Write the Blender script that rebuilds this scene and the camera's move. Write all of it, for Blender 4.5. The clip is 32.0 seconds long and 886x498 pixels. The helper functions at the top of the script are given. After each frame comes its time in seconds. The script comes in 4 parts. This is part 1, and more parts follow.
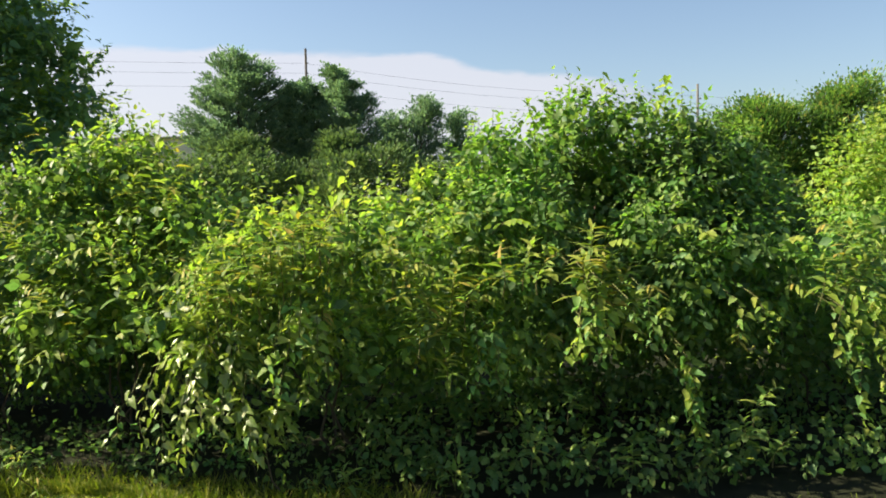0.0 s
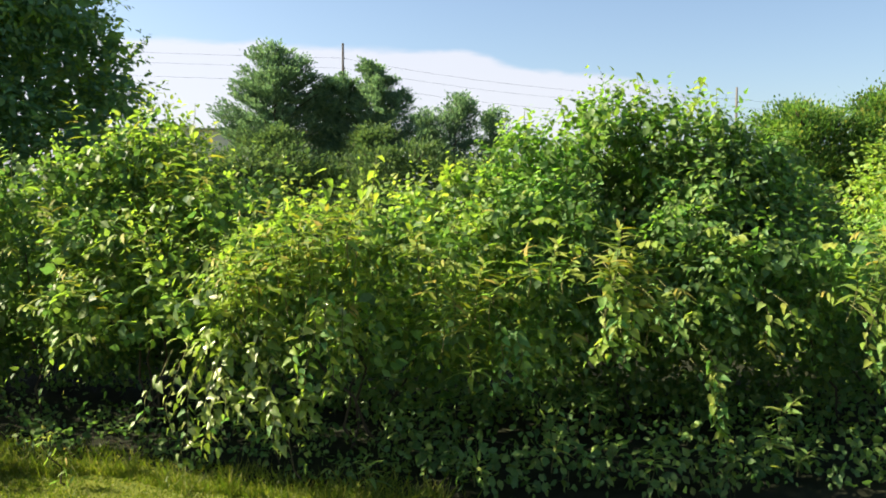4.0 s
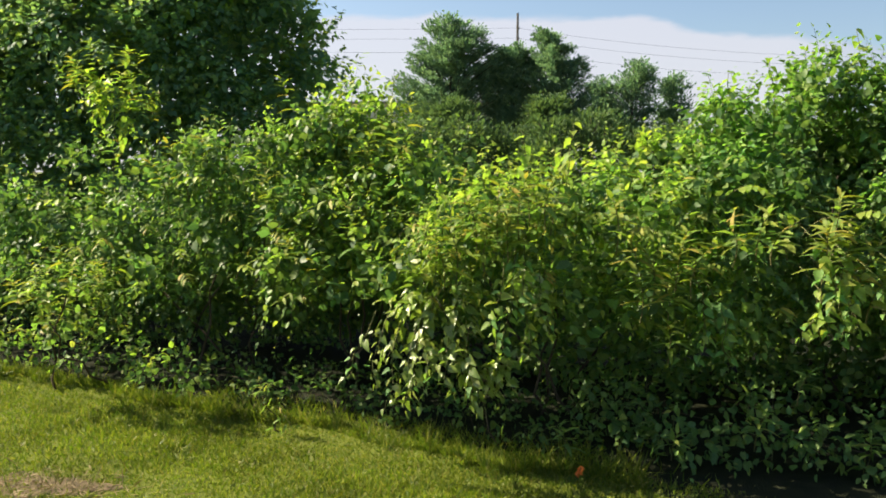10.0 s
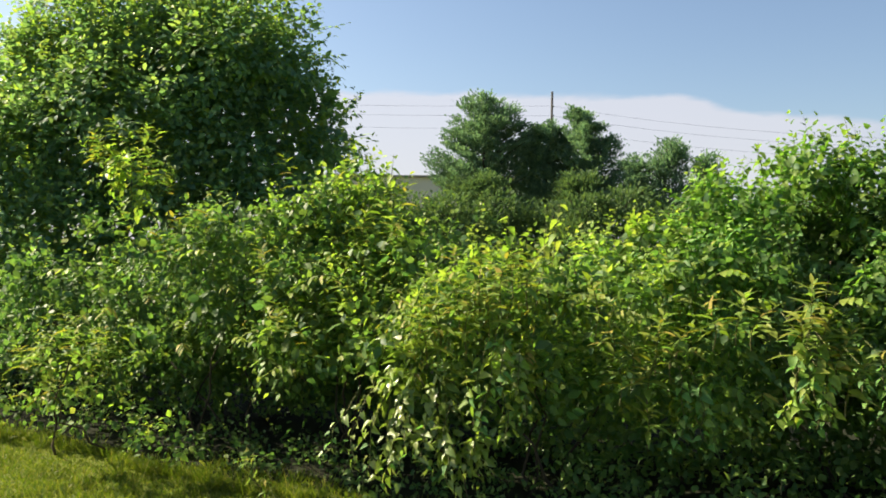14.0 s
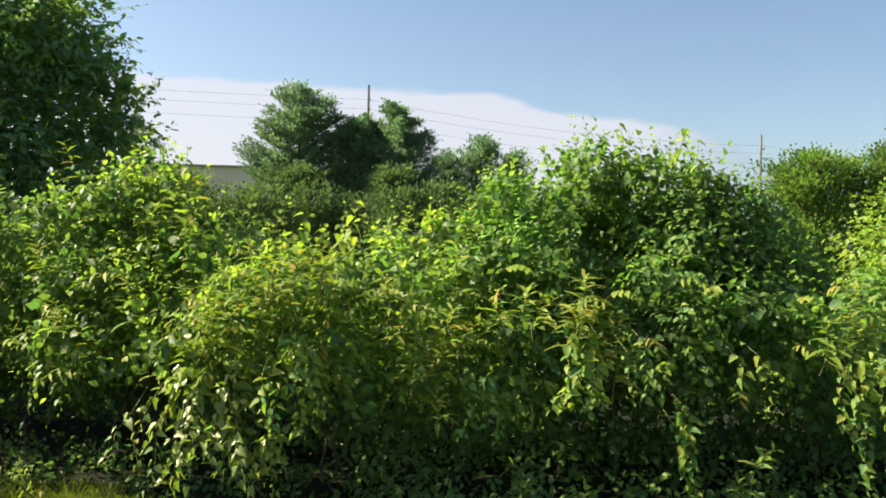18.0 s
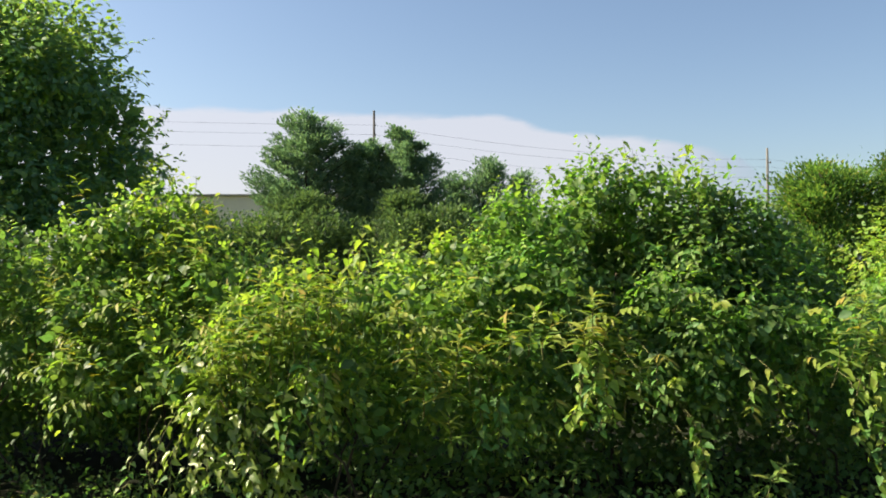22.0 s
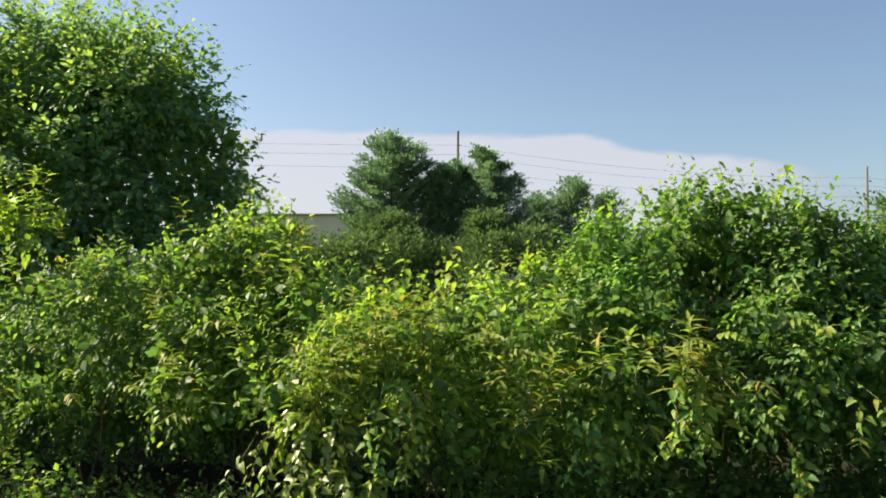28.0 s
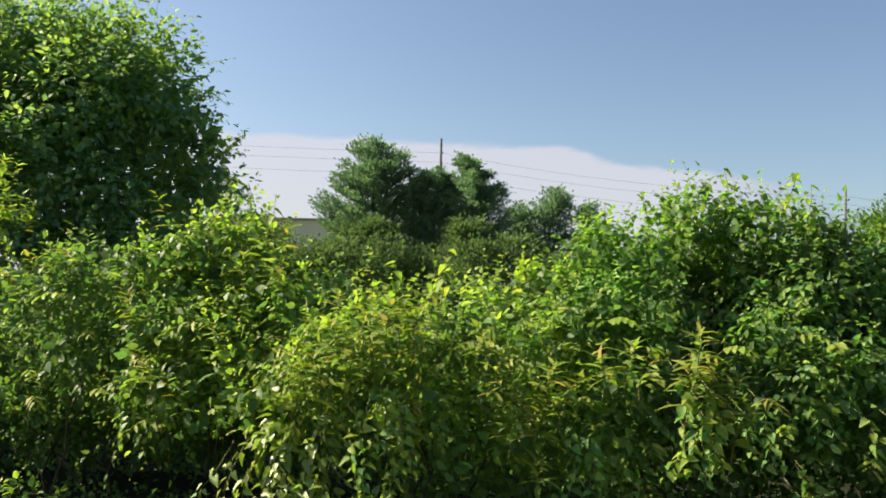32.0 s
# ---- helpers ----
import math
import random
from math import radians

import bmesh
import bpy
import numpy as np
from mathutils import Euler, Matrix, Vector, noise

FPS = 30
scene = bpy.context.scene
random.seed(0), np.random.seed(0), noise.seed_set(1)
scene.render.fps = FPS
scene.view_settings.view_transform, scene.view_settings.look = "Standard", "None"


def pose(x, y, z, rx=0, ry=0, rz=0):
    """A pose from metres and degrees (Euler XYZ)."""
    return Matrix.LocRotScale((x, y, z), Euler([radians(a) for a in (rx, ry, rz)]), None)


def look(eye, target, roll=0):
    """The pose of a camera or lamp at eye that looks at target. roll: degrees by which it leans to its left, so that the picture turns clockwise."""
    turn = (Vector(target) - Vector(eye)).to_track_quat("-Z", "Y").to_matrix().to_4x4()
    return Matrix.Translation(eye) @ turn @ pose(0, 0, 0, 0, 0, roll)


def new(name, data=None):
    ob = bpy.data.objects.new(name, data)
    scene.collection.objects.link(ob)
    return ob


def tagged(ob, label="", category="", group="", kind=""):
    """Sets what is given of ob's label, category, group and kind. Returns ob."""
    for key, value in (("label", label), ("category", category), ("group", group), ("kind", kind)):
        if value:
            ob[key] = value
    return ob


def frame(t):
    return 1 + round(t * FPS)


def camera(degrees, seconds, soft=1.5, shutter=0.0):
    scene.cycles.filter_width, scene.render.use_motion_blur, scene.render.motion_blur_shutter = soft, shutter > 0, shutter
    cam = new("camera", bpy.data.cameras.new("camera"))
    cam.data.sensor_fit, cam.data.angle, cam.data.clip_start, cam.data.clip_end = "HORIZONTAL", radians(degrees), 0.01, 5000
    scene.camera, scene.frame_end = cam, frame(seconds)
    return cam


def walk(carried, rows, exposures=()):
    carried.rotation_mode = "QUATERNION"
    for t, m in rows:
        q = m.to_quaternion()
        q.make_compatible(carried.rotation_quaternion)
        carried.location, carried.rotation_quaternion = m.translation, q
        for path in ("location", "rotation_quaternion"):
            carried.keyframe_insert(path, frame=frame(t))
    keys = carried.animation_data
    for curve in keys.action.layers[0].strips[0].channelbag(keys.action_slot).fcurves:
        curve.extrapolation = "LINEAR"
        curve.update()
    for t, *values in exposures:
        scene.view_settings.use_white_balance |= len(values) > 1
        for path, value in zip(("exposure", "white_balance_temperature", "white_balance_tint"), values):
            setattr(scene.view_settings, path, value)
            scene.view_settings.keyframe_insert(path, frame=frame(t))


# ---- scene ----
cam = camera(56.74, 32.0, soft=1.8)
PATH = [
    (0.0, 0.000, 0.000, 1.600, 86.84, 1.35, -6.97),
    (0.5, -0.013, -0.017, 1.596, 86.65, 0.90, -4.85),
    (1.0, -0.009, -0.020, 1.594, 86.63, 0.76, -1.58),
    (1.5, 0.001, -0.022, 1.590, 86.63, 0.61, -0.80),
    (2.0, -0.001, -0.026, 1.591, 86.79, 0.28, -0.91),
    (2.5, 0.003, -0.033, 1.591, 86.88, 0.04, -1.21),
    (3.0, 0.021, -0.032, 1.590, 86.94, -0.26, -2.66),
    (3.5, 0.025, -0.027, 1.594, 86.95, -0.27, -4.65),
    (5.5, -0.012, 0.021, 1.585, 85.39, 1.01, -3.60),
    (6.0, -0.037, 0.016, 1.582, 85.35, 1.22, -0.58),
    (6.5, -0.075, -0.002, 1.585, 85.34, 1.42, 4.59),
    (7.0, -0.108, -0.018, 1.584, 85.25, 1.21, 10.04),
    (7.5, -0.116, -0.019, 1.585, 85.22, 0.50, 10.03),
    (8.0, -0.094, -0.013, 1.583, 85.10, -0.02, 8.29),
    (8.5, -0.080, -0.006, 1.583, 84.94, -0.13, 6.81),
    (9.0, -0.062, 0.000, 1.579, 84.88, -0.10, 4.85),
    (9.5, -0.091, -0.017, 1.576, 84.74, -0.04, 5.83),
    (10.0, -0.122, -0.035, 1.572, 84.66, -0.11, 7.15),
    (10.5, -0.134, -0.038, 1.571, 84.71, -0.29, 7.22),
    (11.0, -0.174, -0.045, 1.576, 87.24, -0.35, 8.43),
    (11.5, -0.203, -0.045, 1.588, 87.37, -0.44, 11.45),
    (12.0, -0.163, -0.039, 1.575, 87.51, -0.66, 11.17),
    (12.5, -0.103, -0.051, 1.590, 87.97, -0.84, 11.09),
    (13.0, 0.041, -0.067, 1.601, 89.35, -1.06, 10.55),
    (13.5, 0.131, -0.111, 1.593, 89.57, -1.17, 10.85),
    (14.0, 0.172, -0.078, 1.607, 89.71, -1.18, 9.72),
    (14.5, 0.214, -0.050, 1.605, 89.85, -1.02, 4.68),
    (16.5, 0.233, -0.090, 1.609, 89.02, -1.14, 2.35),
    (17.0, 0.263, -0.087, 1.616, 88.92, -1.07, 0.45),
    (17.5, 0.270, -0.097, 1.621, 89.03, -1.27, -0.32),
    (18.0, 0.301, -0.099, 1.628, 89.48, -1.39, -2.93),
    (18.5, 0.307, -0.107, 1.630, 90.01, -1.31, -3.76),
    (19.0, 0.309, -0.111, 1.630, 90.55, -1.23, -4.40),
    (19.5, 0.304, -0.127, 1.635, 91.01, -1.20, -4.62),
    (20.0, 0.285, -0.139, 1.627, 91.07, -1.06, -4.56),
    (20.5, 0.281, -0.130, 1.625, 91.41, -0.89, -3.58),
    (21.0, 0.290, -0.126, 1.621, 91.25, -0.28, -2.62),
    (21.5, 0.298, -0.134, 1.624, 91.10, -0.04, -2.27),
    (22.0, 0.306, -0.131, 1.624, 91.06, 0.21, -2.30),
    (22.5, 0.311, -0.132, 1.628, 91.06, 0.27, -2.40),
    (23.0, 0.324, -0.128, 1.620, 91.00, 0.29, -2.49),
    (23.5, 0.297, -0.118, 1.614, 90.93, 0.30, -1.54),
    (24.0, 0.268, -0.124, 1.614, 90.94, 0.04, 1.29),
    (24.5, 0.257, -0.131, 1.628, 91.26, -0.46, 2.90),
    (25.0, 0.223, -0.138, 1.616, 91.89, -1.16, 3.62),
    (25.5, 0.224, -0.132, 1.619, 91.93, -1.10, 3.60),
    (27.5, 0.254, -0.150, 1.635, 92.47, -0.68, 3.51),
    (28.0, 0.255, -0.145, 1.634, 92.41, -0.34, 3.43),
    (28.5, 0.266, -0.139, 1.642, 92.61, -0.23, 3.35),
    (29.0, 0.256, -0.080, 1.638, 92.98, -0.31, 2.53),
    (29.5, 0.248, 0.027, 1.639, 93.15, -0.53, -1.81),
    (30.0, 0.245, 0.081, 1.627, 93.43, -1.00, -3.20),
    (30.5, 0.194, 0.095, 1.627, 93.51, -1.36, -2.93),
    (31.0, 0.181, 0.119, 1.620, 93.35, -1.44, -1.47),
    (31.5, 0.165, 0.137, 1.614, 93.20, -1.53, -0.06),
    (32.0, 0.163, 0.126, 1.611, 93.02, -1.69, 1.93),
]
walk(cam, [(t, pose(x, y, z, rx, ry, rz)) for t, x, y, z, rx, ry, rz in PATH],
     exposures=[(0.0, 1.01), (1.2, 1.19), (6.5, 1.17), (9.0, 1.04), (12.0, 0.88), (14.0, 0.92), (17.0, 1.04), (19.0, 1.04), (20.0, 0.91), (21.0, 0.86), (23.0, 1.01), (25.0, 0.86), (27.0, 0.86), (30.0, 0.82), (32.0, 0.82)])

# ---- world, sun and exposure ----
SUN_AZ, SUN_EL = 77.0, 39.0          # degrees to the left of +y, and above the horizon
SUN_DIR = Vector((-math.sin(radians(SUN_AZ)) * math.cos(radians(SUN_EL)),
                  math.cos(radians(SUN_AZ)) * math.cos(radians(SUN_EL)), math.sin(radians(SUN_EL))))
world = bpy.data.worlds.new("sky")
scene.world = world
world.use_nodes = True
wt = world.node_tree
sky = wt.nodes.new("ShaderNodeTexSky")
sky.sky_type = "NISHITA"
sky.sun_disc = False
sky.sun_elevation = radians(SUN_EL)
sky.sun_rotation = radians(-SUN_AZ)
sky.air_density, sky.dust_density, sky.ozone_density = 1.0, 1.4, 1.4
wt.links.new(sky.outputs[0], wt.nodes["Background"].inputs[0])
wt.nodes["Background"].inputs[1].default_value = 0.082
sun = new("sun", bpy.data.lights.new("sun", "SUN"))
sun.data.energy, sun.data.angle, sun.data.color = 7.0, radians(0.6), (1.0, 0.87, 0.63)
sun.matrix_world = look(SUN_DIR * 40, (0, 0, 0))

# ---- materials ----
def material(name):
    m = bpy.data.materials.new(name)
    m.use_nodes = True
    nt = m.node_tree
    return m, nt, nt.nodes["Principled BSDF"]


def node(nt, kind, **inputs):
    n = nt.nodes.new(kind)
    for k, v in inputs.items():
        n.inputs[k.replace("_", " ")].default_value = v
    return n


def ramp(nt, fac, stops):
    r = nt.nodes.new("ShaderNodeValToRGB")
    while len(r.color_ramp.elements) < len(stops):
        r.color_ramp.elements.new(0.5)
    for e, (p, c) in zip(r.color_ramp.elements, stops):
        e.position, e.color = p, (*c, 1)
    nt.links.new(fac, r.inputs[0])
    return r.outputs[0]


def leaf_material(name, stops, through_col, rough=0.48, thin=0.42, single=False, gloss=0.26):
    """A leaf: glossy upper skin, light that shines through, a tone for each leaf and fine blotches."""
    m, nt, b = material(name)
    out = nt.nodes["Material Output"]
    if single:
        pick = nt.nodes.new("ShaderNodeObjectInfo").outputs["Random"]
    else:
        pick = nt.nodes.new("ShaderNodeNewGeometry").outputs["Random Per Island"]
    col = ramp(nt, pick, stops)
    tc = nt.nodes.new("ShaderNodeTexCoord")
    big = node(nt, "ShaderNodeTexNoise", Scale=2.2, Detail=2.0)
    fine = node(nt, "ShaderNodeTexNoise", Scale=90.0, Detail=2.0)
    nt.links.new(tc.outputs["Object"], big.inputs["Vector"])
    nt.links.new(tc.outputs["Object"], fine.inputs["Vector"])
    hsv = node(nt, "ShaderNodeHueSaturation")
    mr = node(nt, "ShaderNodeMapRange", From_Min=0.3, From_Max=0.7, To_Min=0.75, To_Max=1.3)
    nt.links.new(big.outputs["Fac"], mr.inputs["Value"])
    mul = nt.nodes.new("ShaderNodeMath")
    mul.operation = "MULTIPLY"
    mr2 = node(nt, "ShaderNodeMapRange", From_Min=0.3, From_Max=0.7, To_Min=0.85, To_Max=1.15)
    nt.links.new(fine.outputs["Fac"], mr2.inputs["Value"])
    nt.links.new(mr.outputs[0], mul.inputs[0])
    nt.links.new(mr2.outputs[0], mul.inputs[1])
    nt.links.new(mul.outputs[0], hsv.inputs["Value"])
    nt.links.new(col, hsv.inputs["Color"])
    nt.links.new(hsv.outputs[0], b.inputs["Base Color"])
    b.inputs["Roughness"].default_value = rough
    b.inputs["Specular IOR Level"].default_value = gloss
    bump = node(nt, "ShaderNodeBump", Strength=0.25, Distance=0.004)
    nt.links.new(fine.outputs["Fac"], bump.inputs["Height"])
    nt.links.new(bump.outputs[0], b.inputs["Normal"])
    tr = nt.nodes.new("ShaderNodeBsdfTranslucent")
    tint = nt.nodes.new("ShaderNodeMix")
    tint.data_type, tint.blend_type = "RGBA", "MULTIPLY"
    tint.inputs["Factor"].default_value = 1.0
    tint.inputs["B"].default_value = (*through_col, 1)
    nt.links.new(hsv.outputs[0], tint.inputs["A"])
    nt.links.new(tint.outputs["Result"], tr.inputs["Color"])
    mix = nt.nodes.new("ShaderNodeMixShader")
    mix.inputs[0].default_value = thin
    nt.links.new(b.outputs[0], mix.inputs[1])
    nt.links.new(tr.outputs[0], mix.inputs[2])
    nt.links.new(mix.outputs[0], out.inputs["Surface"])
    return m


def plain_material(name, a, b_col, scale=6.0, rough=0.85, bump=0.4, dist=0.01, stretch=(1, 1, 1)):
    m, nt, b = material(name)
    tc = nt.nodes.new("ShaderNodeTexCoord")
    mp = nt.nodes.new("ShaderNodeMapping")
    mp.inputs["Scale"].default_value = stretch
    nt.links.new(tc.outputs["Object"], mp.inputs["Vector"])
    n1 = node(nt, "ShaderNodeTexNoise", Scale=scale, Detail=6.0, Roughness=0.65)
    nt.links.new(mp.outputs[0], n1.inputs["Vector"])
    nt.links.new(ramp(nt, n1.outputs["Fac"], [(0.32, a), (0.68, b_col)]), b.inputs["Base Color"])
    n2 = node(nt, "ShaderNodeTexNoise", Scale=scale * 8, Detail=4.0)
    nt.links.new(mp.outputs[0], n2.inputs["Vector"])
    bp = node(nt, "ShaderNodeBump", Strength=bump, Distance=dist)
    nt.links.new(n2.outputs["Fac"], bp.inputs["Height"])
    nt.links.new(bp.outputs[0], b.inputs["Normal"])
    b.inputs["Specular IOR Level"].default_value = 0.12
    b.inputs["Roughness"].default_value = rough
    return m


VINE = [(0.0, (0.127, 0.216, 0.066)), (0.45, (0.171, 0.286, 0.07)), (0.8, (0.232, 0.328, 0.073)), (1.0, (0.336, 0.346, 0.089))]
# the vine leaf with shade painted in: darker and bluer than VINE
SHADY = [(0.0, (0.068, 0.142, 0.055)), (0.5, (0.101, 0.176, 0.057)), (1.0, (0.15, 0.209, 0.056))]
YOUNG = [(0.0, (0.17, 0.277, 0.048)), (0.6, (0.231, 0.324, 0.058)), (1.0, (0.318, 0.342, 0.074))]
NARROW = [(0.0, (0.125, 0.195, 0.030)), (0.7, (0.215, 0.262, 0.036)), (1.0, (0.340, 0.262, 0.058))]
PALE = [(0.0, (0.129, 0.198, 0.04)), (0.6, (0.188, 0.253, 0.05)), (1.0, (0.277, 0.307, 0.099))]
# blue and brightness raised: haze painted into the broad tree's leaves
DEEP = [(0.0, (0.084, 0.172, 0.117)), (0.6, (0.132, 0.241, 0.127)), (1.0, (0.217, 0.312, 0.124))]
HEARTLEAF = [(0.0, (0.102, 0.212, 0.071)), (0.45, (0.137, 0.28, 0.076)), (0.8, (0.186, 0.321, 0.079)), (1.0, (0.269, 0.339, 0.096))]
HEARTLEAF_YOUNG = [(0.0, (0.136, 0.269, 0.052)), (0.6, (0.185, 0.314, 0.063)), (1.0, (0.254, 0.332, 0.08))]
THRU = (1.5, 1.68, 0.74)
M_VINE = leaf_material("vine_leaf", VINE, THRU)
M_VINE_ONE = leaf_material("vine_leaf_single", VINE, THRU, single=True)
M_SHADY = leaf_material("shaded_leaf", SHADY, THRU)
M_SHADY_ONE = leaf_material("shaded_leaf_single", SHADY, THRU, single=True)
M_YOUNG = leaf_material("young_leaf", YOUNG, THRU, rough=0.40, thin=0.48)
M_YOUNG_ONE = leaf_material("young_leaf_single", YOUNG, THRU, rough=0.40, thin=0.48, single=True)
M_HEART = leaf_material("heart_leaf", HEARTLEAF, THRU)
M_HEART_ONE = leaf_material("heart_leaf_single", HEARTLEAF, THRU, single=True)
M_HEART_YOUNG = leaf_material("young_heart_leaf", HEARTLEAF_YOUNG, THRU, thin=0.46)
M_HEART_YOUNG_ONE = leaf_material("young_heart_leaf_single", HEARTLEAF_YOUNG, THRU, thin=0.46, single=True)
M_NARROW = leaf_material("narrow_leaf", NARROW, THRU, rough=0.55, thin=0.36)
M_NARROW_ONE = leaf_material("narrow_leaf_single", NARROW, THRU, rough=0.55, thin=0.36, single=True)
M_PALE = leaf_material("pale_leaf", PALE, THRU, rough=0.32, thin=0.32, gloss=0.7)
M_PALE_ONE = leaf_material("pale_leaf_single", PALE, THRU, rough=0.32, thin=0.32, gloss=0.7, single=True)
M_TREE = leaf_material("hazy_tree_leaf", DEEP, (1.9, 1.8, 0.7), rough=0.6, thin=0.5)
# distance haze painted into the far leaves as a pale, bluish green
M_FAR = leaf_material("hazy_far_leaf", [(0.0, (0.105, 0.172, 0.128)), (0.6, (0.142, 0.222, 0.146)), (1.0, (0.192, 0.270, 0.152))], (1.3, 1.5, 0.9), rough=0.7, thin=0.4)
M_WOOD = leaf_material("woodland_leaf", [(0.0, (0.056, 0.120, 0.046)), (0.5, (0.105, 0.195, 0.058)), (0.85, (0.170, 0.260, 0.066)), (1.0, (0.25, 0.23, 0.085))], THRU, rough=0.7, thin=0.42)
M_GRASS = leaf_material("grass_blade", [(0.0, (0.066, 0.112, 0.012)), (0.6, (0.125, 0.160, 0.015)), (0.9, (0.19, 0.20, 0.03)), (1.0, (0.25, 0.22, 0.07))], THRU, rough=0.5, thin=0.35)
M_SCRUB = leaf_material("scrub_leaf", [(0.0, (0.065, 0.115, 0.058)), (0.6, (0.095, 0.155, 0.066)), (1.0, (0.14, 0.2, 0.07))], (1.4, 1.5, 0.8), rough=0.8, thin=0.3)
M_TWIG = plain_material("green_twig", (0.10, 0.13, 0.04), (0.16, 0.14, 0.07), 30)
M_BARK = plain_material("bark", (0.04, 0.032, 0.022), (0.10, 0.08, 0.058), 14, stretch=(1, 1, 0.25))
M_SOIL = plain_material("soil_and_thatch", (0.062, 0.082, 0.014), (0.13, 0.15, 0.022), 7.0, rough=0.95, dist=0.03)

# ---- mesh tools ----
rng = np.random.default_rng(7)


def unit(v):
    return v / np.maximum(np.linalg.norm(v, axis=-1, keepdims=True), 1e-9)


def leaf_shape(rows, fold=0.16, curl=0.18):
    """Rows of (along, half width, along at the edge); the last is the tip. Verts, and faces of a folded leaf."""
    v, n = [], len(rows)
    for a, w, e in rows[:-1]:
        for s in (0, -1, 1):
            y = a if s == 0 else e
            v.append((s * w, y, fold * abs(s) * w * 2 - curl * y * y))
    v.append((0, 1, -curl))
    f = []
    for i in range(n - 1):
        m0, l0, r0 = 3 * i, 3 * i + 1, 3 * i + 2
        if i < n - 2:
            f += [(m0, m0 + 3, l0 + 3, l0), (m0, r0, r0 + 3, m0 + 3)]
        else:
            f += [(m0, 3 * (n - 1), l0), (m0, r0, 3 * (n - 1))]
    return np.array(v, float), f


HEART = leaf_shape([(0.0, 0.22, -0.08), (0.28, 0.37, 0.18), (0.66, 0.22, 0.60), (1, 0, 1)], 0.22, 0.24)
OVAL = leaf_shape([(0.0, 0.06, 0.0), (0.32, 0.30, 0.28), (0.68, 0.24, 0.66), (1, 0, 1)])
LANCE = leaf_shape([(0.0, 0.03, 0.0), (0.35, 0.13, 0.33), (0.7, 0.09, 0.7), (1, 0, 1)], 0.10, 0.30)
CLUMP = leaf_shape([(0.0, 0.16, 0.05), (0.55, 0.36, 0.5), (1, 0, 1)], 0.15, 0.1)


def mesh_of(name, verts, faces, mats, index=None, smooth=True):
    """A mesh from an array of many copies (n, V, 3) of one small shape with the given faces."""
    n, k = verts.shape[:2]
    sizes = np.array([len(f) for f in faces])
    flat = np.concatenate([np.array(f) for f in faces])
    loops = (flat[None, :] + (np.arange(n) * k)[:, None]).ravel()
    total = np.tile(sizes, n)
    start = np.concatenate([[0], np.cumsum(total)[:-1]])
    me = bpy.data.meshes.new(name)
    me.vertices.add(n * k)
    me.vertices.foreach_set("co", verts.reshape(-1).astype(np.float32))
    me.loops.add(len(loops))
    me.loops.foreach_set("vertex_index", loops.astype(np.int32))
    me.polygons.add(len(total))
    me.polygons.foreach_set("loop_start", start.astype(np.int32))
    for m in mats:
        me.materials.append(m)
    if index is not None:
        me.polygons.foreach_set("material_index", np.repeat(index, len(faces)).astype(np.int32))
    me.update(calc_edges=True)
    me.polygons.foreach_set("use_smooth", np.full(len(total), smooth))
    return me


def axes_of(tip, normal):
    tip = unit(tip)
    normal = unit(normal - tip * (normal * tip).sum(-1, keepdims=True))
    return np.cross(tip, normal), tip, normal


def placed(shape, pos, tip, normal, size):
    x, y, z = axes_of(tip, normal)
    s = size[:, None, None]
    v = shape[0][None]
    return pos[:, None] + s * (v[..., 0:1] * x[:, None] + v[..., 1:2] * y[:, None] + v[..., 2:3] * z[:, None])


def part(name, me, parent, label="", kind=""):
    ob = new(name, me)
    ob.parent = parent
    return tagged(ob, label=label, kind=kind)


def tubes(name, lines, mat, sides=5):
    """Tapered tubes along lists of (x, y, z, radius), joined into one mesh."""
    vs, fs = [], []
    for line in lines:
        p = np.array(line, float)
        d = unit(np.gradient(p[:, :3], axis=0))
        a = unit(np.cross(d, np.where(np.abs(d[:, 2:3]) > 0.9, [[1.0, 0, 0]], [[0, 0, 1.0]])))
        c = np.cross(d, a)
        o = len(vs)
        for i in range(len(p)):
            for k in range(sides):
                t = 2 * math.pi * k / sides
                vs.append(tuple(p[i, :3] + p[i, 3] * (math.cos(t) * a[i] + math.sin(t) * c[i])))
        for i in range(len(p) - 1):
            for k in range(sides):
                q = (k + 1) % sides
                fs.append((o + i * sides + k, o + i * sides + q, o + (i + 1) * sides + q, o + (i + 1) * sides + k))
        fs.append(tuple(o + (len(p) - 1) * sides + k for k in range(sides)))
    me = bpy.data.meshes.new(name)
    me.from_pydata(vs, [], fs)
    me.materials.append(mat)
    me.polygons.foreach_set("use_smooth", [True] * len(me.polygons))
    return me


def wander(a, b, r0, r1, bend=0.15, n=6, seed=0):
    g = np.random.default_rng(seed)
    a, b = np.array(a, float), np.array(b, float)
    off = np.cumsum(g.normal(0, bend / n, (n + 1, 3)), axis=0)
    off -= np.linspace(0, 1, n + 1)[:, None] * off[-1]
    off -= off[0] * np.linspace(1, 0, n + 1)[:, None]
    t = np.linspace(0, 1, n + 1)
    p = a + (b - a) * t[:, None] + off
    return [(*q, r0 + (r1 - r0) * s) for q, s in zip(p, t)]


